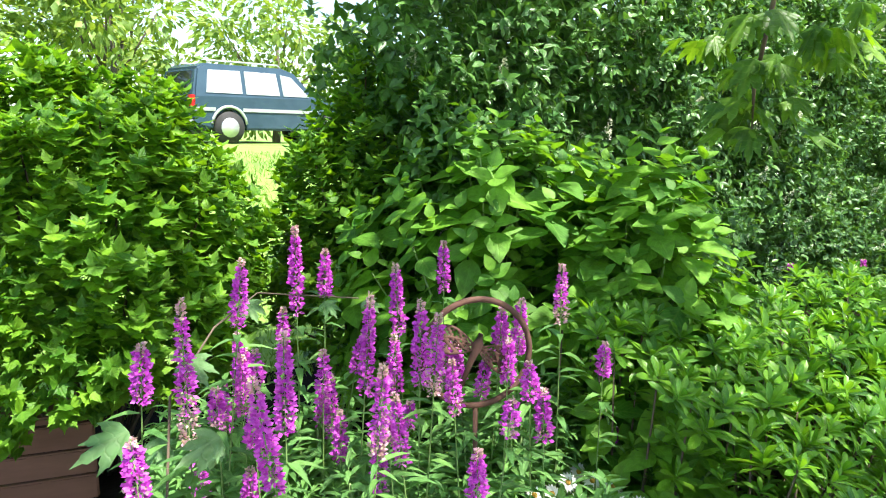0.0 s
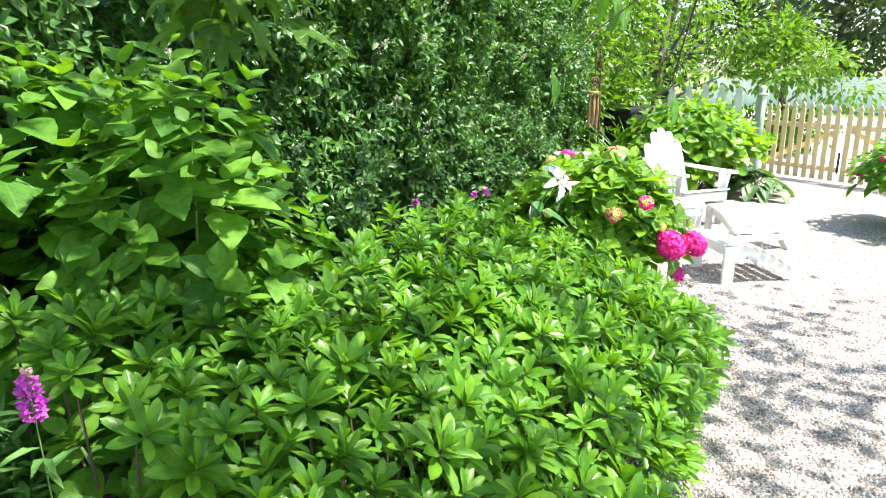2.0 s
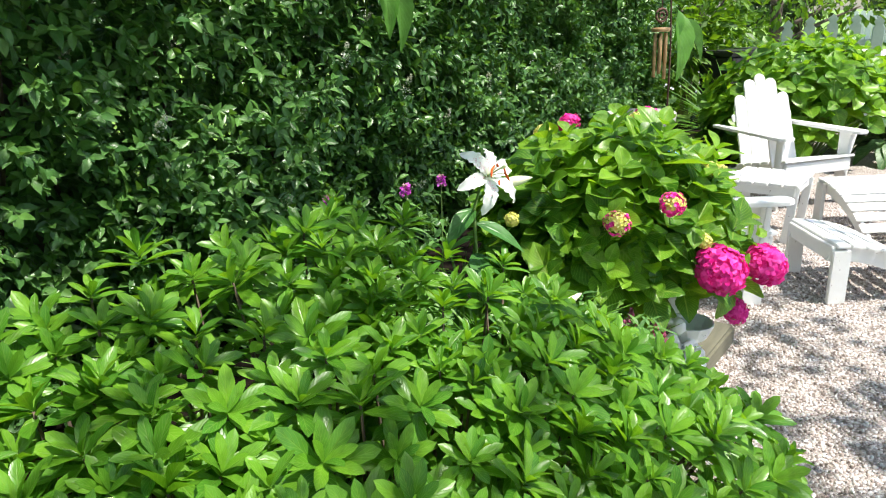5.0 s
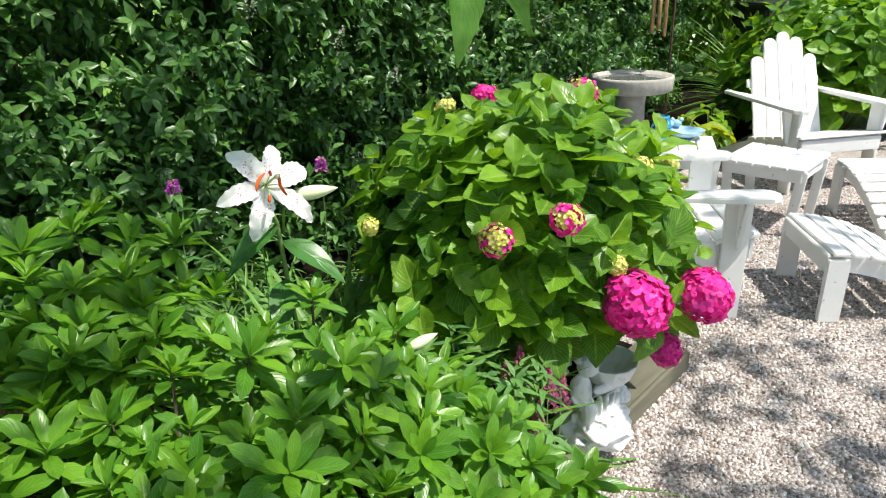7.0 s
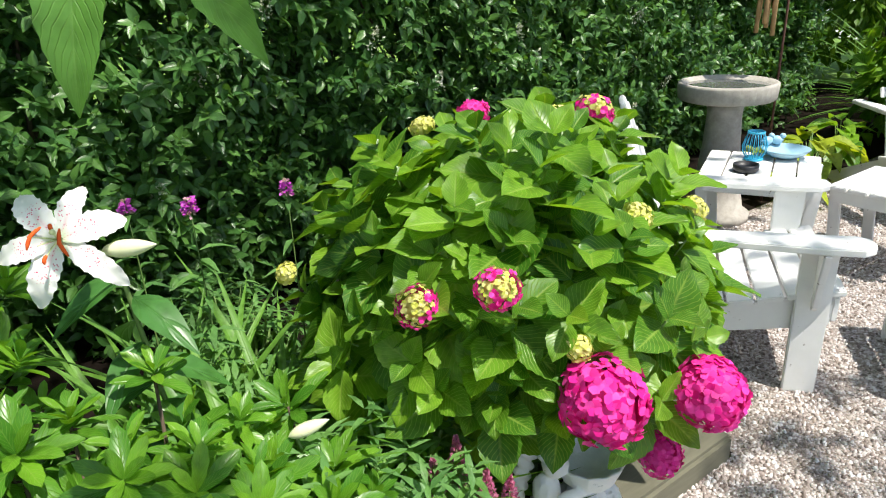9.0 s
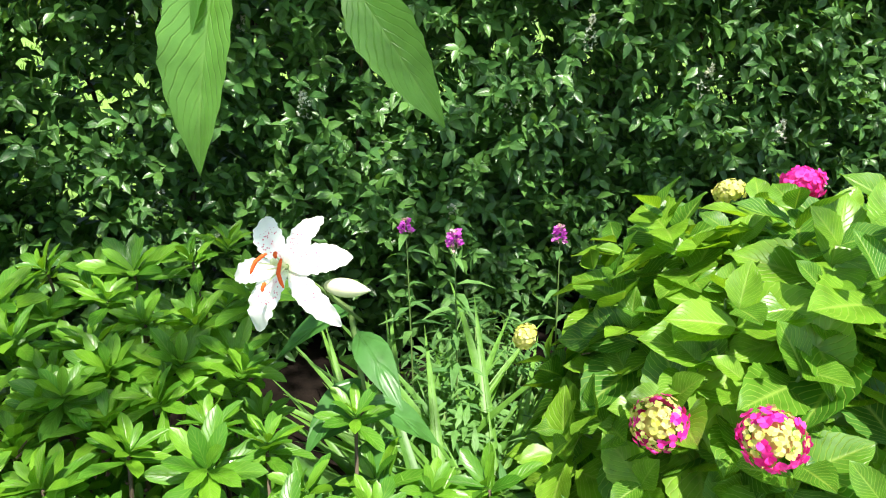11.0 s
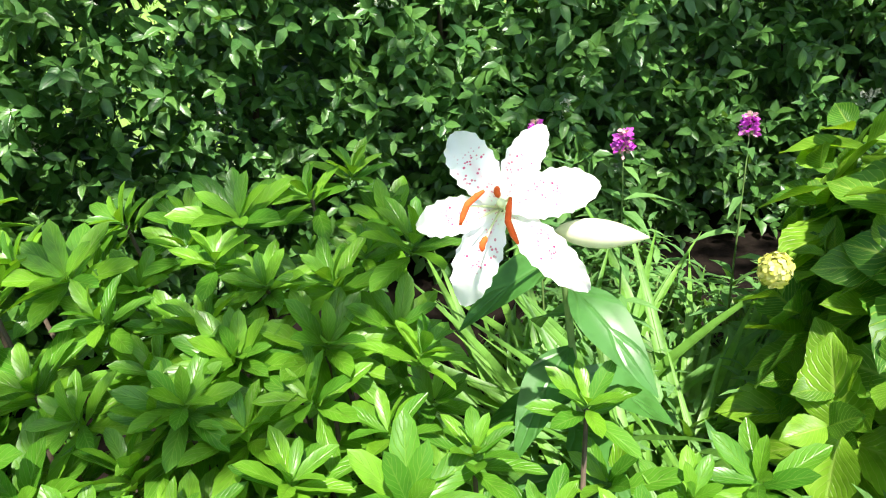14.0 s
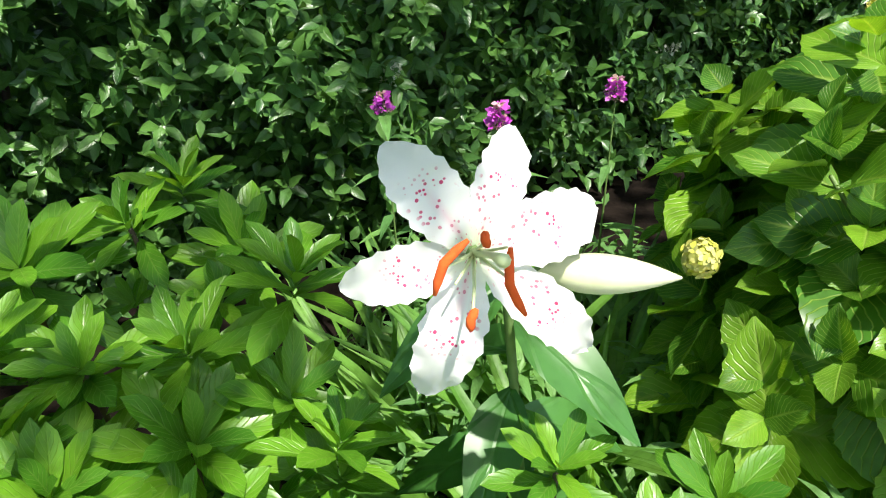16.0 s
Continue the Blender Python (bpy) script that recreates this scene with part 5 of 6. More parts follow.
# ---------- hostas, grasses ----------
HOSTA_S = leaf_shape(8, 0.62, 0.22, 0.55, 0.4, 0, 0.15, 0, 2)


def hosta(x, y, count, size, material, label):
    ob = thing("hosta", label, "plant", (x, y, 0), group="hostas by the hedge")
    a = rng.uniform(0, 2 * math.pi, count)
    r = rng.uniform(0.02, 0.28, count)
    at = np.stack([r * np.cos(a), r * np.sin(a), 0.1 + 0.16 * (0.3 - r) / 0.3 + rng.uniform(0, 0.05, count)], 1)
    ax = np.stack([np.cos(a), np.sin(a), 0.45 - r * 2.2], 1)
    for k in range(count):
        part("leaf", leaves_mesh("leaf", HOSTA_S, [at[k]], [ax[k]], [np.array((0, 0, 1.0))], size * rng.uniform(0.8, 1.2), material), None, ob)
    part("stalk_base", tube_mesh([[((0, 0, 0), 0.004), (tuple(q), 0.003)] for q in at], 4), STEM, ob, kind="stuff")


hosta(5.25, 6.2, 26, 0.2, LIME, "lime-yellow hosta in half shade")
hosta(5.75, 6.6, 26, 0.2, LIME, "lime-yellow hosta in half shade")
hosta(6.1, 6.9, 20, 0.19, HYDRA, "green hosta in shade")
hosta(8.05, 6.5, 36, 0.26, DARKHOSTA, "dark hosta with pale leaf edges beside the gravel")
hosta(8.35, 6.9, 30, 0.26, DARKHOSTA, "dark hosta with pale leaf edges beside the gravel")
for x, y in ((7.4, 8.1), (7.9, 8.0)):
    blade_clump("grass_clump", "tall arching ornamental grass", x, y, 130, 1.15, 0.7, BLADE, leaf_shape(7, 0.02, 0.2, 0.6, 0.3), "grass")

# ---------- gate, fences and yard beyond ----------
def picket_outline(high, w):
    return [(-w, 0), (w, 0), (w, high - 0.13), (w * 0.55, high - 0.1), (w * 0.95, high - 0.06), (0, high), (-w * 0.95, high - 0.06), (-w * 0.55, high - 0.1), (-w, high - 0.13)]


def fence_panel(name, label, start, end, material, high=1.05, gap=0.135, w=0.036, brace=False, category="fence", base=0.04):
    start, end = Vector((*start, 0)), Vector((*end, 0))
    run = end - start
    ob = thing(name, label, category, start, math.degrees(math.atan2(run.y, run.x)))
    n = int(run.length / gap)
    for k in range(n + 1):
        lift = 0.05 * math.sin(k / max(1, n) * math.pi)
        board("picket", picket_outline(high + lift, w), 0.018, ob, pose(0.04 + k * gap, -0.028, base, 90, 0, 0), material, soft=0.003)
    for z in (0.2, high - 0.25):
        part("rail", box(bmesh.new(), (run.length, 0.035, 0.07), (run.length / 2, 0, z)), material, ob)
    if brace:
        tilt = math.degrees(math.atan2(high - 0.5, run.length))
        part("brace", box(bmesh.new(), (math.hypot(run.length, high - 0.5) - 0.12, 0.03, 0.07), (run.length / 2, 0.034, high / 2 - 0.02), (0, -tilt if brace > 0 else tilt, 0)), material, ob)
    return ob


fence_panel("picket_gate", "closed pale cedar picket gate across the gravel", (9.82, 7.9), (9.94, 6.75), GATEWOOD, 1.05, 0.13, 0.038, 1, "gate")
fence_panel("picket_gate", "closed pale cedar picket gate across the gravel", (9.95, 6.7), (10.08, 5.5), GATEWOOD, 1.05, 0.13, 0.038, -1, "gate")
fence_panel("picket_fence", "pale cedar picket fence beside the gate", (10.1, 5.4), (10.35, 2.6), GATEWOOD, 1.05)
fence_panel("picket_fence", "grey-green painted picket fence end by the bins", (8.4, 8.55), (9.2, 8.0), GREENPAINT, 1.3, 0.24, 0.06)
for x, y in ((9.75, 8.0), (10.1, 5.42)):
    post = thing("gate_post", "grey-green painted square gate post", "post", (x, y, 0))
    part("shaft", box(bmesh.new(), (0.11, 0.11, 1.2), (0, 0, 0.6)), GREENPAINT, post)
    part("cap", lathe_mesh([(0.001, 1.2), (0.085, 1.2), (0.085, 1.23), (0.04, 1.25), (0.06, 1.3), (0.03, 1.35), (0.001, 1.36)], 12), GREENPAINT, post)
latch = tagged(part("gate_latch", box(bmesh.new(), (0.02, 0.03, 0.3), (0, 0, 0.3)), BLACKPLASTIC), "black iron drop bolt on the gate", "latch")
latch.location = (9.89, 6.72, 0.0)
for x, y, t in ((8.15, 9.2, 10), (8.75, 9.3, -8)):
    b = thing("wheeled_bin", "black plastic wheeled bin with a closed lid", "bin", (x, y, 0), t, group="bins behind the fence")
    bm = bmesh.new()
    made = bmesh.ops.create_cube(bm, size=1, matrix=pose(0, 0, 0.48) @ Matrix.Diagonal((0.5, 0.56, 0.92, 1)))
    for v in bm.verts:
        if v.co.z < 0.3:
            v.co.x, v.co.y = v.co.x * 0.82, v.co.y * 0.82
    bmesh.ops.bevel(bm, geom=list(bm.edges), offset=0.03, segments=3, affect="EDGES")
    part("body", bm, BLACKPLASTIC, b)
    part("lid", box(bmesh.new(), (0.54, 0.6, 0.06), (0, 0, 0.97), bevel=0.02), BLACKPLASTIC, b)
    for s in (-1, 1):
        w = part("wheel", tube_mesh([[((-0.2, 0.28 * s - 0.02, 0.1), 0.1), ((-0.2, 0.28 * s + 0.02, 0.1), 0.1)]], 18), BLACKPLASTIC, b)

ASPHALT = grain_material("sunlit_road", (0.44, 0.43, 0.41), (0.56, 0.55, 0.53), 14, 0.9, 0.3, 0.004)
v = [(10.4, -25, 0.004), (24, -25, 0.004), (24, 40, 0.004), (10.4, 40, 0.004)]
me = bpy.data.meshes.new("road")
me.from_pydata(v, [], [(0, 1, 2, 3)])
tagged(part("road", me, ASPHALT), "pale sunlit road beyond the gate", "road", kind="structure")
fence_panel("board_fence", "white painted fence along the far side of the road", (26, 4), (27, 26), PAINT, 1.3, 0.35, 0.16)

shoot_shrub("rose_bush", "low sunlit bush with small red flowers by the gravel", (8.0, 4.35), 0.8, 1.05, 170, BROAD_SHOOTS, STEM, 0.9, -0.5, gap=0.13)
for k in range(9):
    d = sphere_dirs(1, -0.1)[0] * np.array([0.7, 0.7, 0.42])
    n = 26
    dd = sphere_dirs(n)
    ob = thing("red_flower", "small red flower on the bush", "flower", (8.0 + d[0] - 0.05, 4.35 + d[1] * 0.9, 0.5 + d[2]), group="red flowers on the bush")
    part("petal_ring", leaves_mesh("petal_ring", PETAL_S, dd * 0.012, dd, sphere_dirs(n), 0.028, PINK), None, ob)


# ---------- trees ----------
def tree(name, label, x, y, high, crown, leaf, count, material, shape=LEAF_S, low=0.18, squash=1.0, seed=0):
    """Tapered trunk, limbs, and a crown of leaf clumps with gaps."""
    r = np.random.default_rng(seed)
    z0 = float(ground_height(x, y))
    ob = thing(name, label, "tree", (x, y, z0))
    paths = [[((0, 0, -0.1), high * 0.03), ((r.normal(0, 0.1), r.normal(0, 0.1), high * 0.35), high * 0.02), ((r.normal(0, 0.2), r.normal(0, 0.2), high * 0.85), high * 0.005)]]
    clumps = []
    for k in range(26):
        d = r.normal(0, 1, 3)
        d /= np.linalg.norm(d)
        q = np.array([d[0] * crown, d[1] * crown, high * (0.5 * (1 + low)) + d[2] * high * (1 - low) * 0.5]) * np.array([1, 1, 1])
        q[:2] *= r.uniform(0.45, 1.0)
        if squash < 1:
            q[:2] *= 1.1 - 0.95 * np.clip((q[2] / high - low) / (1 - low), 0, 1)
        clumps.append((q, crown * r.uniform(0.28, 0.5)))
        if k < 9:
            paths.append([((0, 0, high * (0.2 + 0.03 * k)), high * 0.011), (tuple(q * 0.55 + np.array([0, 0, high * 0.1])), high * 0.007), (tuple(q), high * 0.003)])
    part("trunk", tube_mesh(paths, 8), BARK, ob)
    at, ax = [], []
    for q, rad in clumps:
        n = count // len(clumps)
        d = r.normal(0, 1, (n, 3))
        d /= np.linalg.norm(d, axis=1, keepdims=True)
        at.append(q + d * rad * r.uniform(0.35, 1.05, (n, 1)) * np.array([1, 1, 0.75]))
        ax.append(d + np.array([0, 0, -0.3]))
    at, ax = np.concatenate(at), np.concatenate(ax)
    part("crown", leaves_mesh("crown", shape, at, ax, r.normal(0, 0.6, at.shape) + np.array([0, 0, 1.0]), r.uniform(0.7, 1.2, len(at)) * leaf, material), None, ob, kind="stuff")
    return ob


k = 0
for x, y, h, c in ((-16, 20, 9, 4.0), (-11, 25, 7, 3.6), (-5.5, 24, 5.2, 3.2), (1, 24, 8, 3.6), (6, 22, 9, 3.8), (-22, 14, 10, 4.5), (12, 24, 9, 4.0), (-14, 13.5, 5, 2.8), (-9, 19, 4.5, 2.6), (-19, 17, 6, 3.2), (-12, 16.5, 3.6, 2.2)):
    tree("garden_tree", "leafy broad green tree beyond the drive", x, y, h, c, 0.3, 3000, FARLEAF, INNER_S, seed=100 + k)
    k += 1
for x, y, h, c in ((32, 16, 13, 5), (36, 8, 15, 5.5), (34, 24, 12, 5), (40, 2, 15, 6), (30, 32, 12, 5), (44, 14, 16, 6), (38, 34, 13, 5.5), (33, -6, 12, 5)):
    tree("tall_conifer", "tall grey-green conifer beyond the road", x, y, h, c, 0.5, 3800, CONIFER, INNER_S, low=0.15, squash=0.5, seed=200 + k)
    k += 1
for x, y, h, c in ((8.6, 10.8, 3.6, 1.6), (10.8, 11.5, 4.2, 1.8), (7.2, 10.2, 3.4, 1.5), (12.5, 9.8, 2.4, 1.2)):
    tree("young_tree", "sunlit yellow-green young tree behind the bins", x, y, h, c, 0.14, 4200, CANOPY, INNER_S, low=0.12, seed=300 + k)
    k += 1
for x, y, h, c in ((4.2, 8.6, 4.6, 1.5), (2.3, 7.1, 4.4, 1.5), (0.7, 5.6, 4.4, 1.2), (6.0, 9.8, 4.6, 1.5), (1.4, 6.6, 4.4, 1.3)):
    tree("screen_tree", "dark leafy tree growing up through the hedge", x, y, h, c, 0.09, 6500, PRIVET, low=0.3, seed=400 + k)
    k += 1

# the shade tree over the path: unseen trunk and crown, added for their shadows
shade = thing("maple_tree", "spreading maple over the path, trunk and crown unseen, added for shade", "tree", (0.6, -2.6, 0))
R2 = np.random.default_rng(5)
bough = [[((0, 0, -0.1), 0.2), ((0.05, 0.05, 1.6), 0.16), ((0.1, 0.2, 3.0), 0.13), ((0.2, 0.4, 4.6), 0.06), ((0.2, 0.4, 6.0), 0.02)]]
ends = []
for k in range(46):
    a, far_ = R2.uniform(0, 2 * math.pi), R2.uniform(1.2, 5.4)
    q = np.array([far_ * math.cos(a) + 0.5, far_ * math.sin(a) + 2.0, R2.uniform(2.9, 5.4)])
    if q[0] > 4.2 or q[1] > 7.6:
        continue
    ends.append(q)
    bough.append([((0.1, 0.2, 2.6 + 0.03 * k), 0.035), (tuple(q * 0.3 + np.array([R2.normal(0, 0.3), R2.normal(0, 0.3), 2.5])), 0.026), (tuple(q * 0.65 + np.array([R2.normal(0, 0.25), R2.normal(0, 0.25), 1.5])), 0.016), (tuple(q), 0.008)])
for k in range(14):
    # boughs added out of view to keep the sun off the hedge face
    p = HEDGE_AT + (k * 0.6 - 0.3) * HEDGE_DIR
    t = R2.uniform(2.0, 3.4)
    ends.append(np.array([p[0] + SUN.x / SUN.z * t - 0.6, p[1] + SUN.y / SUN.z * t + 2.6, t + R2.uniform(0.4, 1.2)]))
for k in range(16):
    # thin outer boughs, likewise added out of view, that dapple the gravel
    ends.append(np.array([R2.uniform(3.2, 5.6), R2.uniform(1.5, 6.5), R2.uniform(3.4, 5.0)]))
part("trunk", tube_mesh(bough, 8), BARK, shade)
at, ax = [], []
for q in ends:
    n = 190 if q[0] + q[1] < 6 else 120
    d = R2.normal(0, 1, (n, 3))
    at.append(q + d * np.array([0.62, 0.62, 0.25]))
    ax.append(d * np.array([1, 1, 0.3]) + np.array([0, 0, -0.6]))
at, ax = np.concatenate(at), np.concatenate(ax)
# crown leaves left out where sun is to reach the hydrangea and the lily
drop = at + np.array(shade.matrix_basis.translation)
drop = drop[:, :2] - (drop[:, 2:] - 0.9) * np.array([SUN.x, SUN.y]) / SUN.z
keep = (np.hypot(drop[:, 0] - 3.45, drop[:, 1] - 3.75) > 0.88) & (np.hypot(drop[:, 0] - 2.68, drop[:, 1] - 3.1) > 0.2) | (R2.uniform(0, 1, len(at)) < 0.06)
at, ax = at[keep], ax[keep]
part("crown", leaves_mesh("crown", MAPLE_S, at, ax, R2.normal(0, 0.5, at.shape) + np.array([0, 0, 1.0]), R2.uniform(0.08, 0.15, len(at)), CANOPY), None, shade, kind="stuff")


def hanging_bough(label, path, clusters, shape, material, leaf, n, name="hanging_bough", down=-0.9, seed=1):
    """A thin bough let down from the crown, with bunches of drooping leaves."""
    r = np.random.default_rng(seed)
    ob = thing(name, label, "branch", path[0][0])
    o = np.array(path[0][0])
    part("twig", tube_mesh([[(tuple(np.array(p) - o), rad) for p, rad in path]], 6), TWIG, ob)
    for c in clusters:
        d = r.normal(0, 1, (n, 3))
        d[:, 2] = -abs(d[:, 2]) * 0.2
        at = np.array(c) - o + d * 0.05
        way, face, size = d * np.array([0.6, 0.6, 0.2]) + np.array([0, 0, down]), d * np.array([1, 1, 0]) + np.array([0.1, -0.5, 0.6]), r.uniform(0.75, 1.15, n) * leaf
        for k in range(n):
            part("leaf", leaves_mesh("leaf", shape, at[k:k + 1], way[k:k + 1], face[k:k + 1], size[k], material), None, ob)


hanging_bough("thin maple bough hanging down with broad lobed leaves", [((0.9, 1.2, 3.0), 0.012), ((1.0, 1.8, 2.3), 0.009), ((1.07, 2.1, 1.78), 0.006), ((1.09, 2.13, 1.64), 0.003)], [(1.08, 2.12, 1.66), (1.02, 2.1, 1.73), (1.13, 2.1, 1.75), (1.06, 2.05, 1.86), (1.2, 2.05, 1.88), (1.0, 1.95, 1.98), (1.2, 1.95, 1.95), (1.3, 2.1, 1.92), (1.1, 2.25, 1.86), (0.95, 2.2, 1.95)], MAPLE_S, CANOPY, 0.125, 7, seed=3)
hanging_bough("thin maple bough with sunlit lobed leaves", [((1.4, 1.0, 3.1), 0.012), ((1.6, 1.6, 2.4), 0.008), ((1.75, 2.0, 2.0), 0.004)], [(1.7, 1.95, 1.98), (1.55, 2.05, 2.0), (1.85, 2.1, 1.97), (1.4, 2.1, 2.05), (2.0, 2.2, 2.02)], MAPLE_S, CANOPY, 0.1, 5, seed=4)
CHERRY_S = leaf_shape(16, 0.36, 0.26, 0.25, 0.42, 0.035, 0.1, 0.0, 3)
hanging_bough("cherry bough with drooping pointed toothed leaves", [((2.1, 1.2, 3.2), 0.012), ((2.3, 2.0, 2.4), 0.008), ((2.5, 2.6, 2.05), 0.005), ((2.75, 2.9, 1.9), 0.003)], [(2.3, 2.35, 1.98), (2.45, 2.55, 1.92), (2.55, 2.7, 1.9), (2.7, 2.85, 1.88), (2.2, 2.6, 2.0), (2.85, 3.0, 1.85)], CHERRY_S, HANGING, 0.12, 5, seed=6)
near = thing("cherry_twig", "cherry twig with large drooping toothed leaves", "branch", (3.0, 2.78, 1.5))
O = np.array([3.0, 2.78, 1.5])
part("twig", tube_mesh([[((-0.5, -0.9, 1.3), 0.008), ((-0.15, -0.3, 0.5), 0.005), ((-0.01, 0.0, 0.02), 0.003), ((0.0, 0.0, -0.03), 0.002)], [((-0.15, -0.3, 0.5), 0.004), ((-0.5, -0.1, 0.2), 0.003), ((-0.64, -0.04, 0.03), 0.002)]], 6), TWIG, near)
for base, tip, size, face in (((2.972, 2.763, 1.45), (2.966, 2.70, 1.32), 0.148, (0.25, -0.9, 0.3)), ((3.025, 2.825, 1.435), (3.098, 2.812, 1.345), 0.125, (0.2, -0.85, 0.5)), ((2.965, 2.752, 1.45), (2.952, 2.722, 1.385), 0.075, (0.35, -0.9, 0.2)), ((2.36, 2.74, 1.53), (2.395, 2.75, 1.39), 0.14, (0.5, -0.8, 0.2)), ((2.33, 2.72, 1.55), (2.36, 2.71, 1.42), 0.13, (0.3, -0.8, 0.3))):
    base, tip = np.array(base), np.array(tip)
    part("leaf", leaves_mesh("leaf", CHERRY_S, [base - O], [tip - base], [np.array(face)], size, HANGING), None, near)

# ---------- parked car on the drive ----------
CARPAINT = grain_material("blue_grey_car_paint", (0.025, 0.05, 0.075), (0.04, 0.075, 0.105), 3, 0.22, 0.02)
SILVER = grain_material("silver_trim", (0.5, 0.52, 0.55), (0.62, 0.64, 0.66), 5, 0.3, 0.02, metal=0.6)
CARGLASS = grain_material("car_window", (0.3, 0.34, 0.37), (0.45, 0.49, 0.52), 2, 0.05, 0.0)
DARKGLASS = grain_material("tinted_glass", (0.01, 0.012, 0.014), (0.03, 0.034, 0.038), 2, 0.06, 0.0)
TAIL = grain_material("red_tail_lamp", (0.5, 0.01, 0.01), (0.65, 0.02, 0.02), 5, 0.3)
TYRE = grain_material("black_tyre", (0.012, 0.012, 0.012), (0.03, 0.03, 0.03), 20, 0.8)
car = thing("parked_car", "dark blue-green estate car with silver trim parked on the drive", "car", (-5.2, 14.9, float(ground_height(-4.5, 15.5)) - 0.01), 46)


def narrowed(ob, shift=False):
    """Leans the upper sides of the car body and its side windows inwards."""
    for v in ob.data.vertices:
        up = max(0.0, v.co.y - 1.05) * 0.22
        v.co.z = v.co.z - 0.86 * up if shift else v.co.z * (1 - up)
    return ob


profile = [(0.0, 0.42), (0.02, 0.95), (0.06, 1.05), (0.2, 1.66), (0.38, 1.76), (2.4, 1.78), (2.75, 1.68), (3.3, 1.12), (4.3, 0.98), (4.55, 0.85), (4.6, 0.42)]
lower = [(4.15, 0.3), (4.05, 0.6), (3.75, 0.78), (3.4, 0.6), (3.3, 0.3), (1.3, 0.3), (1.2, 0.62), (0.9, 0.8), (0.6, 0.62), (0.5, 0.3)]
narrowed(board("body", profile + lower, 1.72, car, pose(0, 0.86, 0, 90, 0, 0), CARPAINT, soft=0.05))
for pts in ([(0.36, 1.12), (0.46, 1.62), (1.25, 1.64), (1.25, 1.12)], [(1.35, 1.12), (1.35, 1.64), (2.2, 1.64), (2.25, 1.12)], [(2.35, 1.12), (2.32, 1.62), (2.62, 1.58), (3.1, 1.12)]):
    narrowed(board("side_window", pts, 0.03, car, pose(0, -0.004, 0, 90, 0, 0), CARGLASS, soft=0.004), True)
board("rear_window", [(-0.66, 0.06), (0.66, 0.06), (0.58, 0.54), (-0.58, 0.54)], 0.03, car, pose(0.056, 0.86, 1.06, 90, 0, 270) @ pose(0, 0, 0, -13, 0, 0), DARKGLASS, "dark tinted rear window")
part("rear_bumper", box(bmesh.new(), (0.16, 1.74, 0.2), (-0.03, 0.86, 0.5), bevel=0.05), SILVER, car, "silver rear bumper")
part("number_plate", box(bmesh.new(), (0.02, 0.34, 0.16), (-0.004, 0.86, 0.8), bevel=0.005), PAINT, car)
for y in (0.2, 1.52):
    part("roof_rail", tube_mesh([[((0.5, y, 1.77), 0.02), ((0.55, y, 1.83), 0.02), ((2.3, y, 1.85), 0.02), ((2.4, y, 1.78), 0.02)]], 6), SILVER, car, "silver roof rail")
board("side_trim", [(0.02, 0.72), (0.56, 0.72), (0.56, 0.8), (0.02, 0.8)], 0.03, car, pose(0, -0.01, 0, 90, 0, 0), SILVER)
board("side_trim", [(1.24, 0.72), (3.35, 0.72), (3.35, 0.8), (1.24, 0.8)], 0.03, car, pose(0, -0.01, 0, 90, 0, 0), SILVER)
part("wheel_arch", tube_mesh([[((0.9 + 0.43 * math.cos(a), -0.01, 0.4 + 0.43 * math.sin(a)), 0.035) for a in np.linspace(0.1, math.pi - 0.1, 12)]], 6), SILVER, car, "silver wheel arch")
for y in (0.08, 1.64):
    part("tail_lamp", box(bmesh.new(), (0.12, 0.16, 0.26), (0.05, y, 0.93), bevel=0.02), TAIL, car, "red tail lamp")
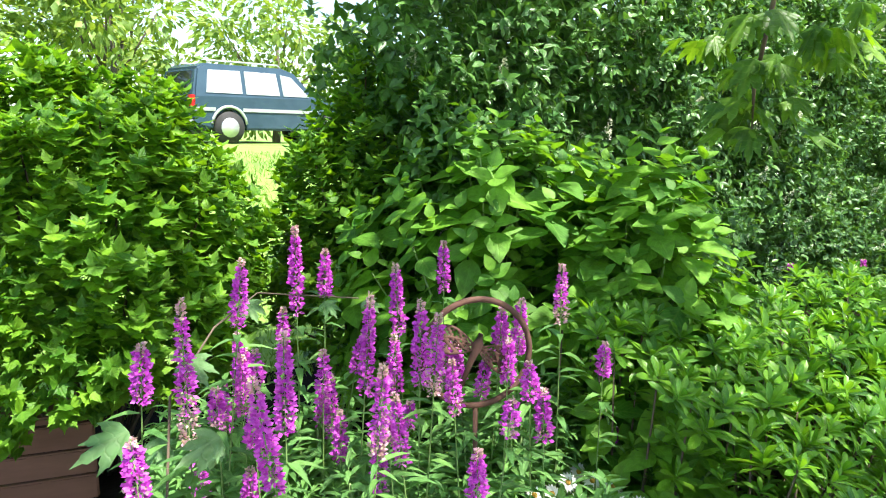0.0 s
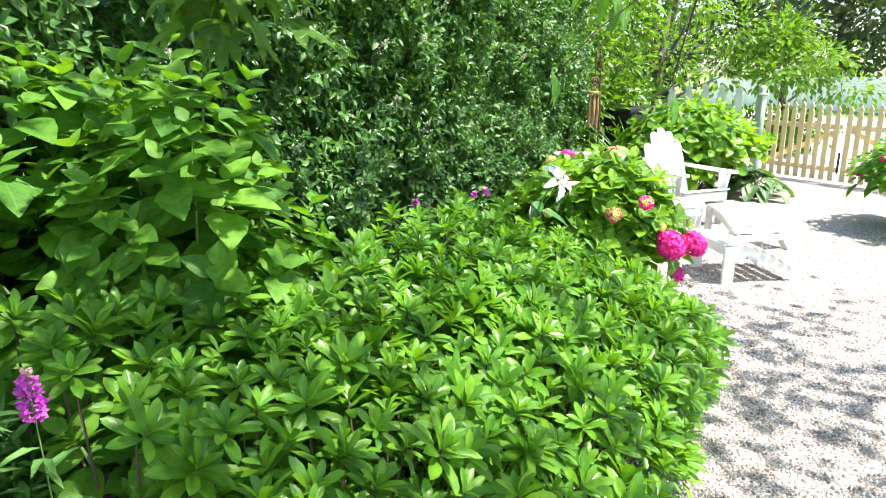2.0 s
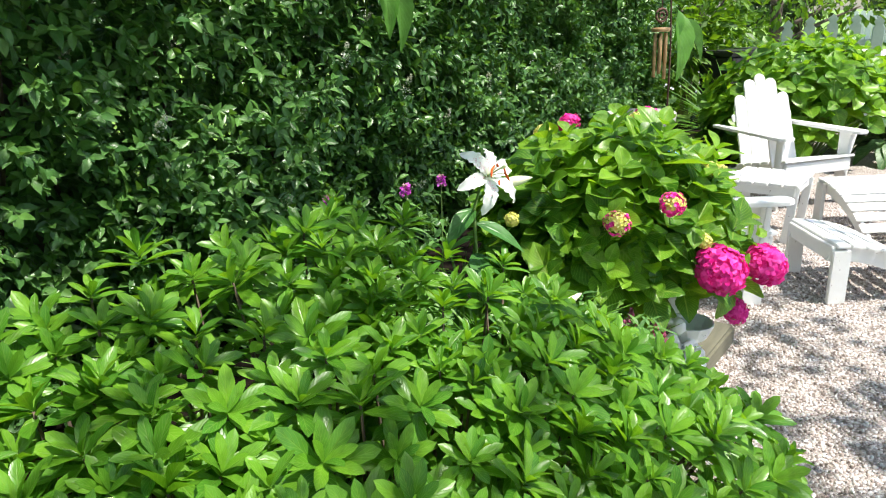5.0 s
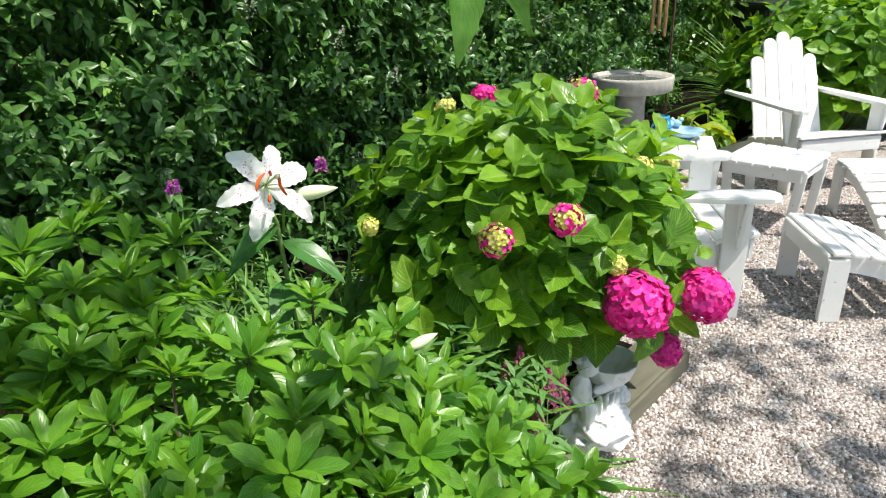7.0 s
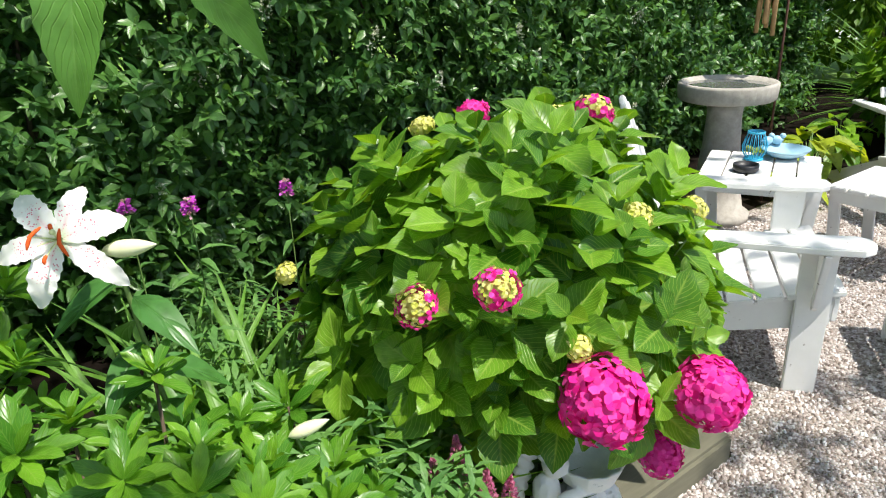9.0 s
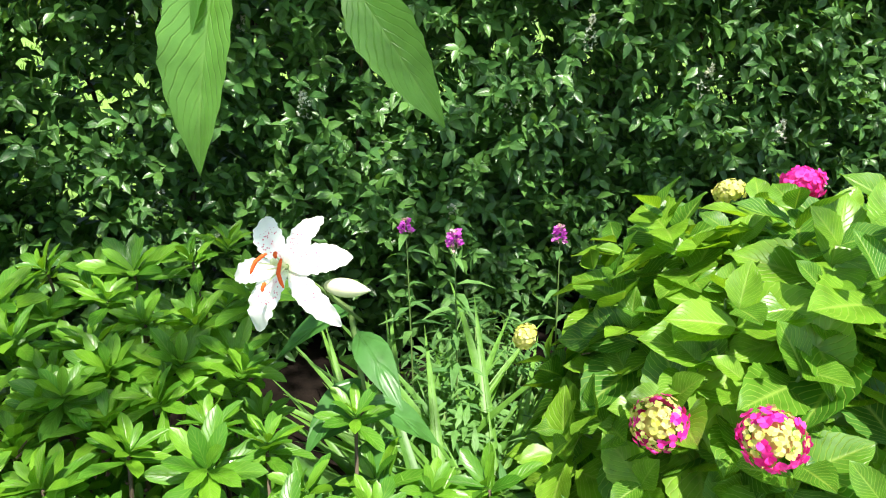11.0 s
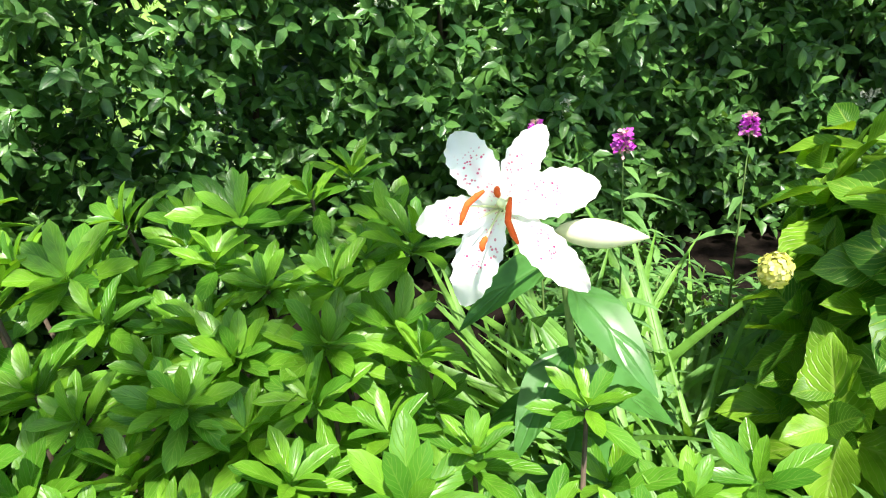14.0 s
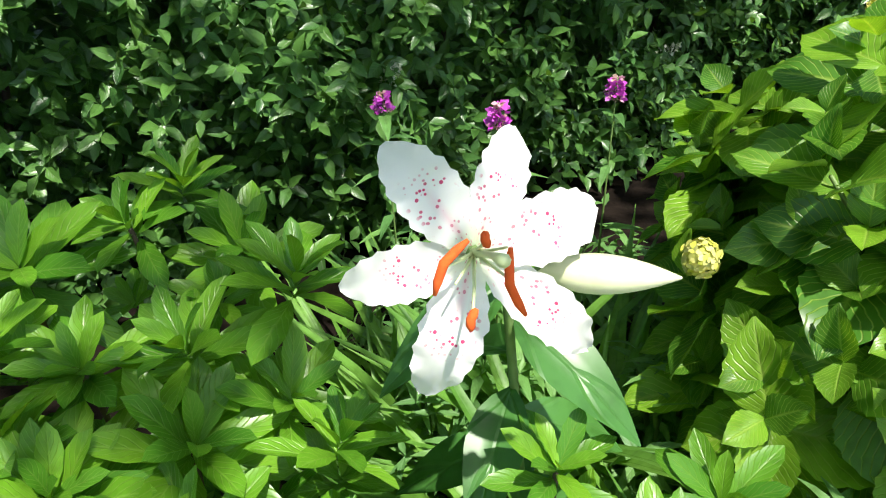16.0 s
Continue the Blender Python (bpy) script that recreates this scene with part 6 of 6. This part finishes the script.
for x in (0.9, 3.75):
    for y in (0.08, 1.62):
        w = part("wheel", tube_mesh([[((x, y - 0.1, 0.36), 0.36), ((x, y + 0.1, 0.36), 0.36)]], 28), TYRE, car)
        part("rim", tube_mesh([[((x, y - 0.115, 0.36), 0.22), ((x, y + 0.115, 0.36), 0.22)]], 20), SILVER, w, "silver alloy rim")
stand = thing("trailer_frame", "white metal frame standing by the drive", "frame", (-7.6, 12.6, float(ground_height(-7.6, 12.6))))
part("upright", tube_mesh([[((0.1, 0, 0), 0.06), ((0.05, 0, 0.5), 0.06), ((-0.1, 0, 1.1), 0.06)]], 8), PAINT, stand)
part("arm", tube_mesh([[((0.02, 0, 0.5), 0.05), ((0.4, 0, 1.0), 0.05)], [((-0.4, 0, 0.8), 0.07), ((0.0, 0, 0.55), 0.06)]], 8), PAINT, stand)

# wooden step at the edge of the spike bed
step = thing("wooden_step", "low red-brown wooden step beside the bed", "step", (-1.75, 2.55, 0), 20)
DECK = grain_material("red_brown_deck", (0.16, 0.07, 0.04), (0.28, 0.13, 0.08), 14, 0.8, 0.4, 0.004, (0.2, 1, 1))
for k in range(3):
    part("plank", box(bmesh.new(), (0.8, 0.03, 0.11), (0, 0, 0.07 + 0.12 * k), bevel=0.006), DECK, step)
part("tread", box(bmesh.new(), (0.86, 0.3, 0.035), (0, 0.14, 0.39), bevel=0.008), DECK, step)

# grass behind the hedge, longest along its foot
n = 26000
gs = rng.uniform(-4, 9, n)
gq = 1.3 + rng.uniform(0, 1, n) ** 1.5 * 7
gp = HEDGE_AT + gs[:, None] * HEDGE_DIR + gq[:, None] * HEDGE_OUT
me = leaves_mesh("lawn_grass", (INNER_S[0] * np.array([0.25, 1, 1]), *INNER_S[1:]), np.c_[gp, ground_height(gp[:, 0], gp[:, 1]) - 0.025], np.c_[rng.normal(0, 0.5, (n, 2)), np.ones(n)], sphere_dirs(n), rng.uniform(0.05, 0.1, n), GRASS)
tagged(part("lawn_grass", me, GRASS), "short sunlit lawn grass behind the hedge", "grass", kind="stuff")
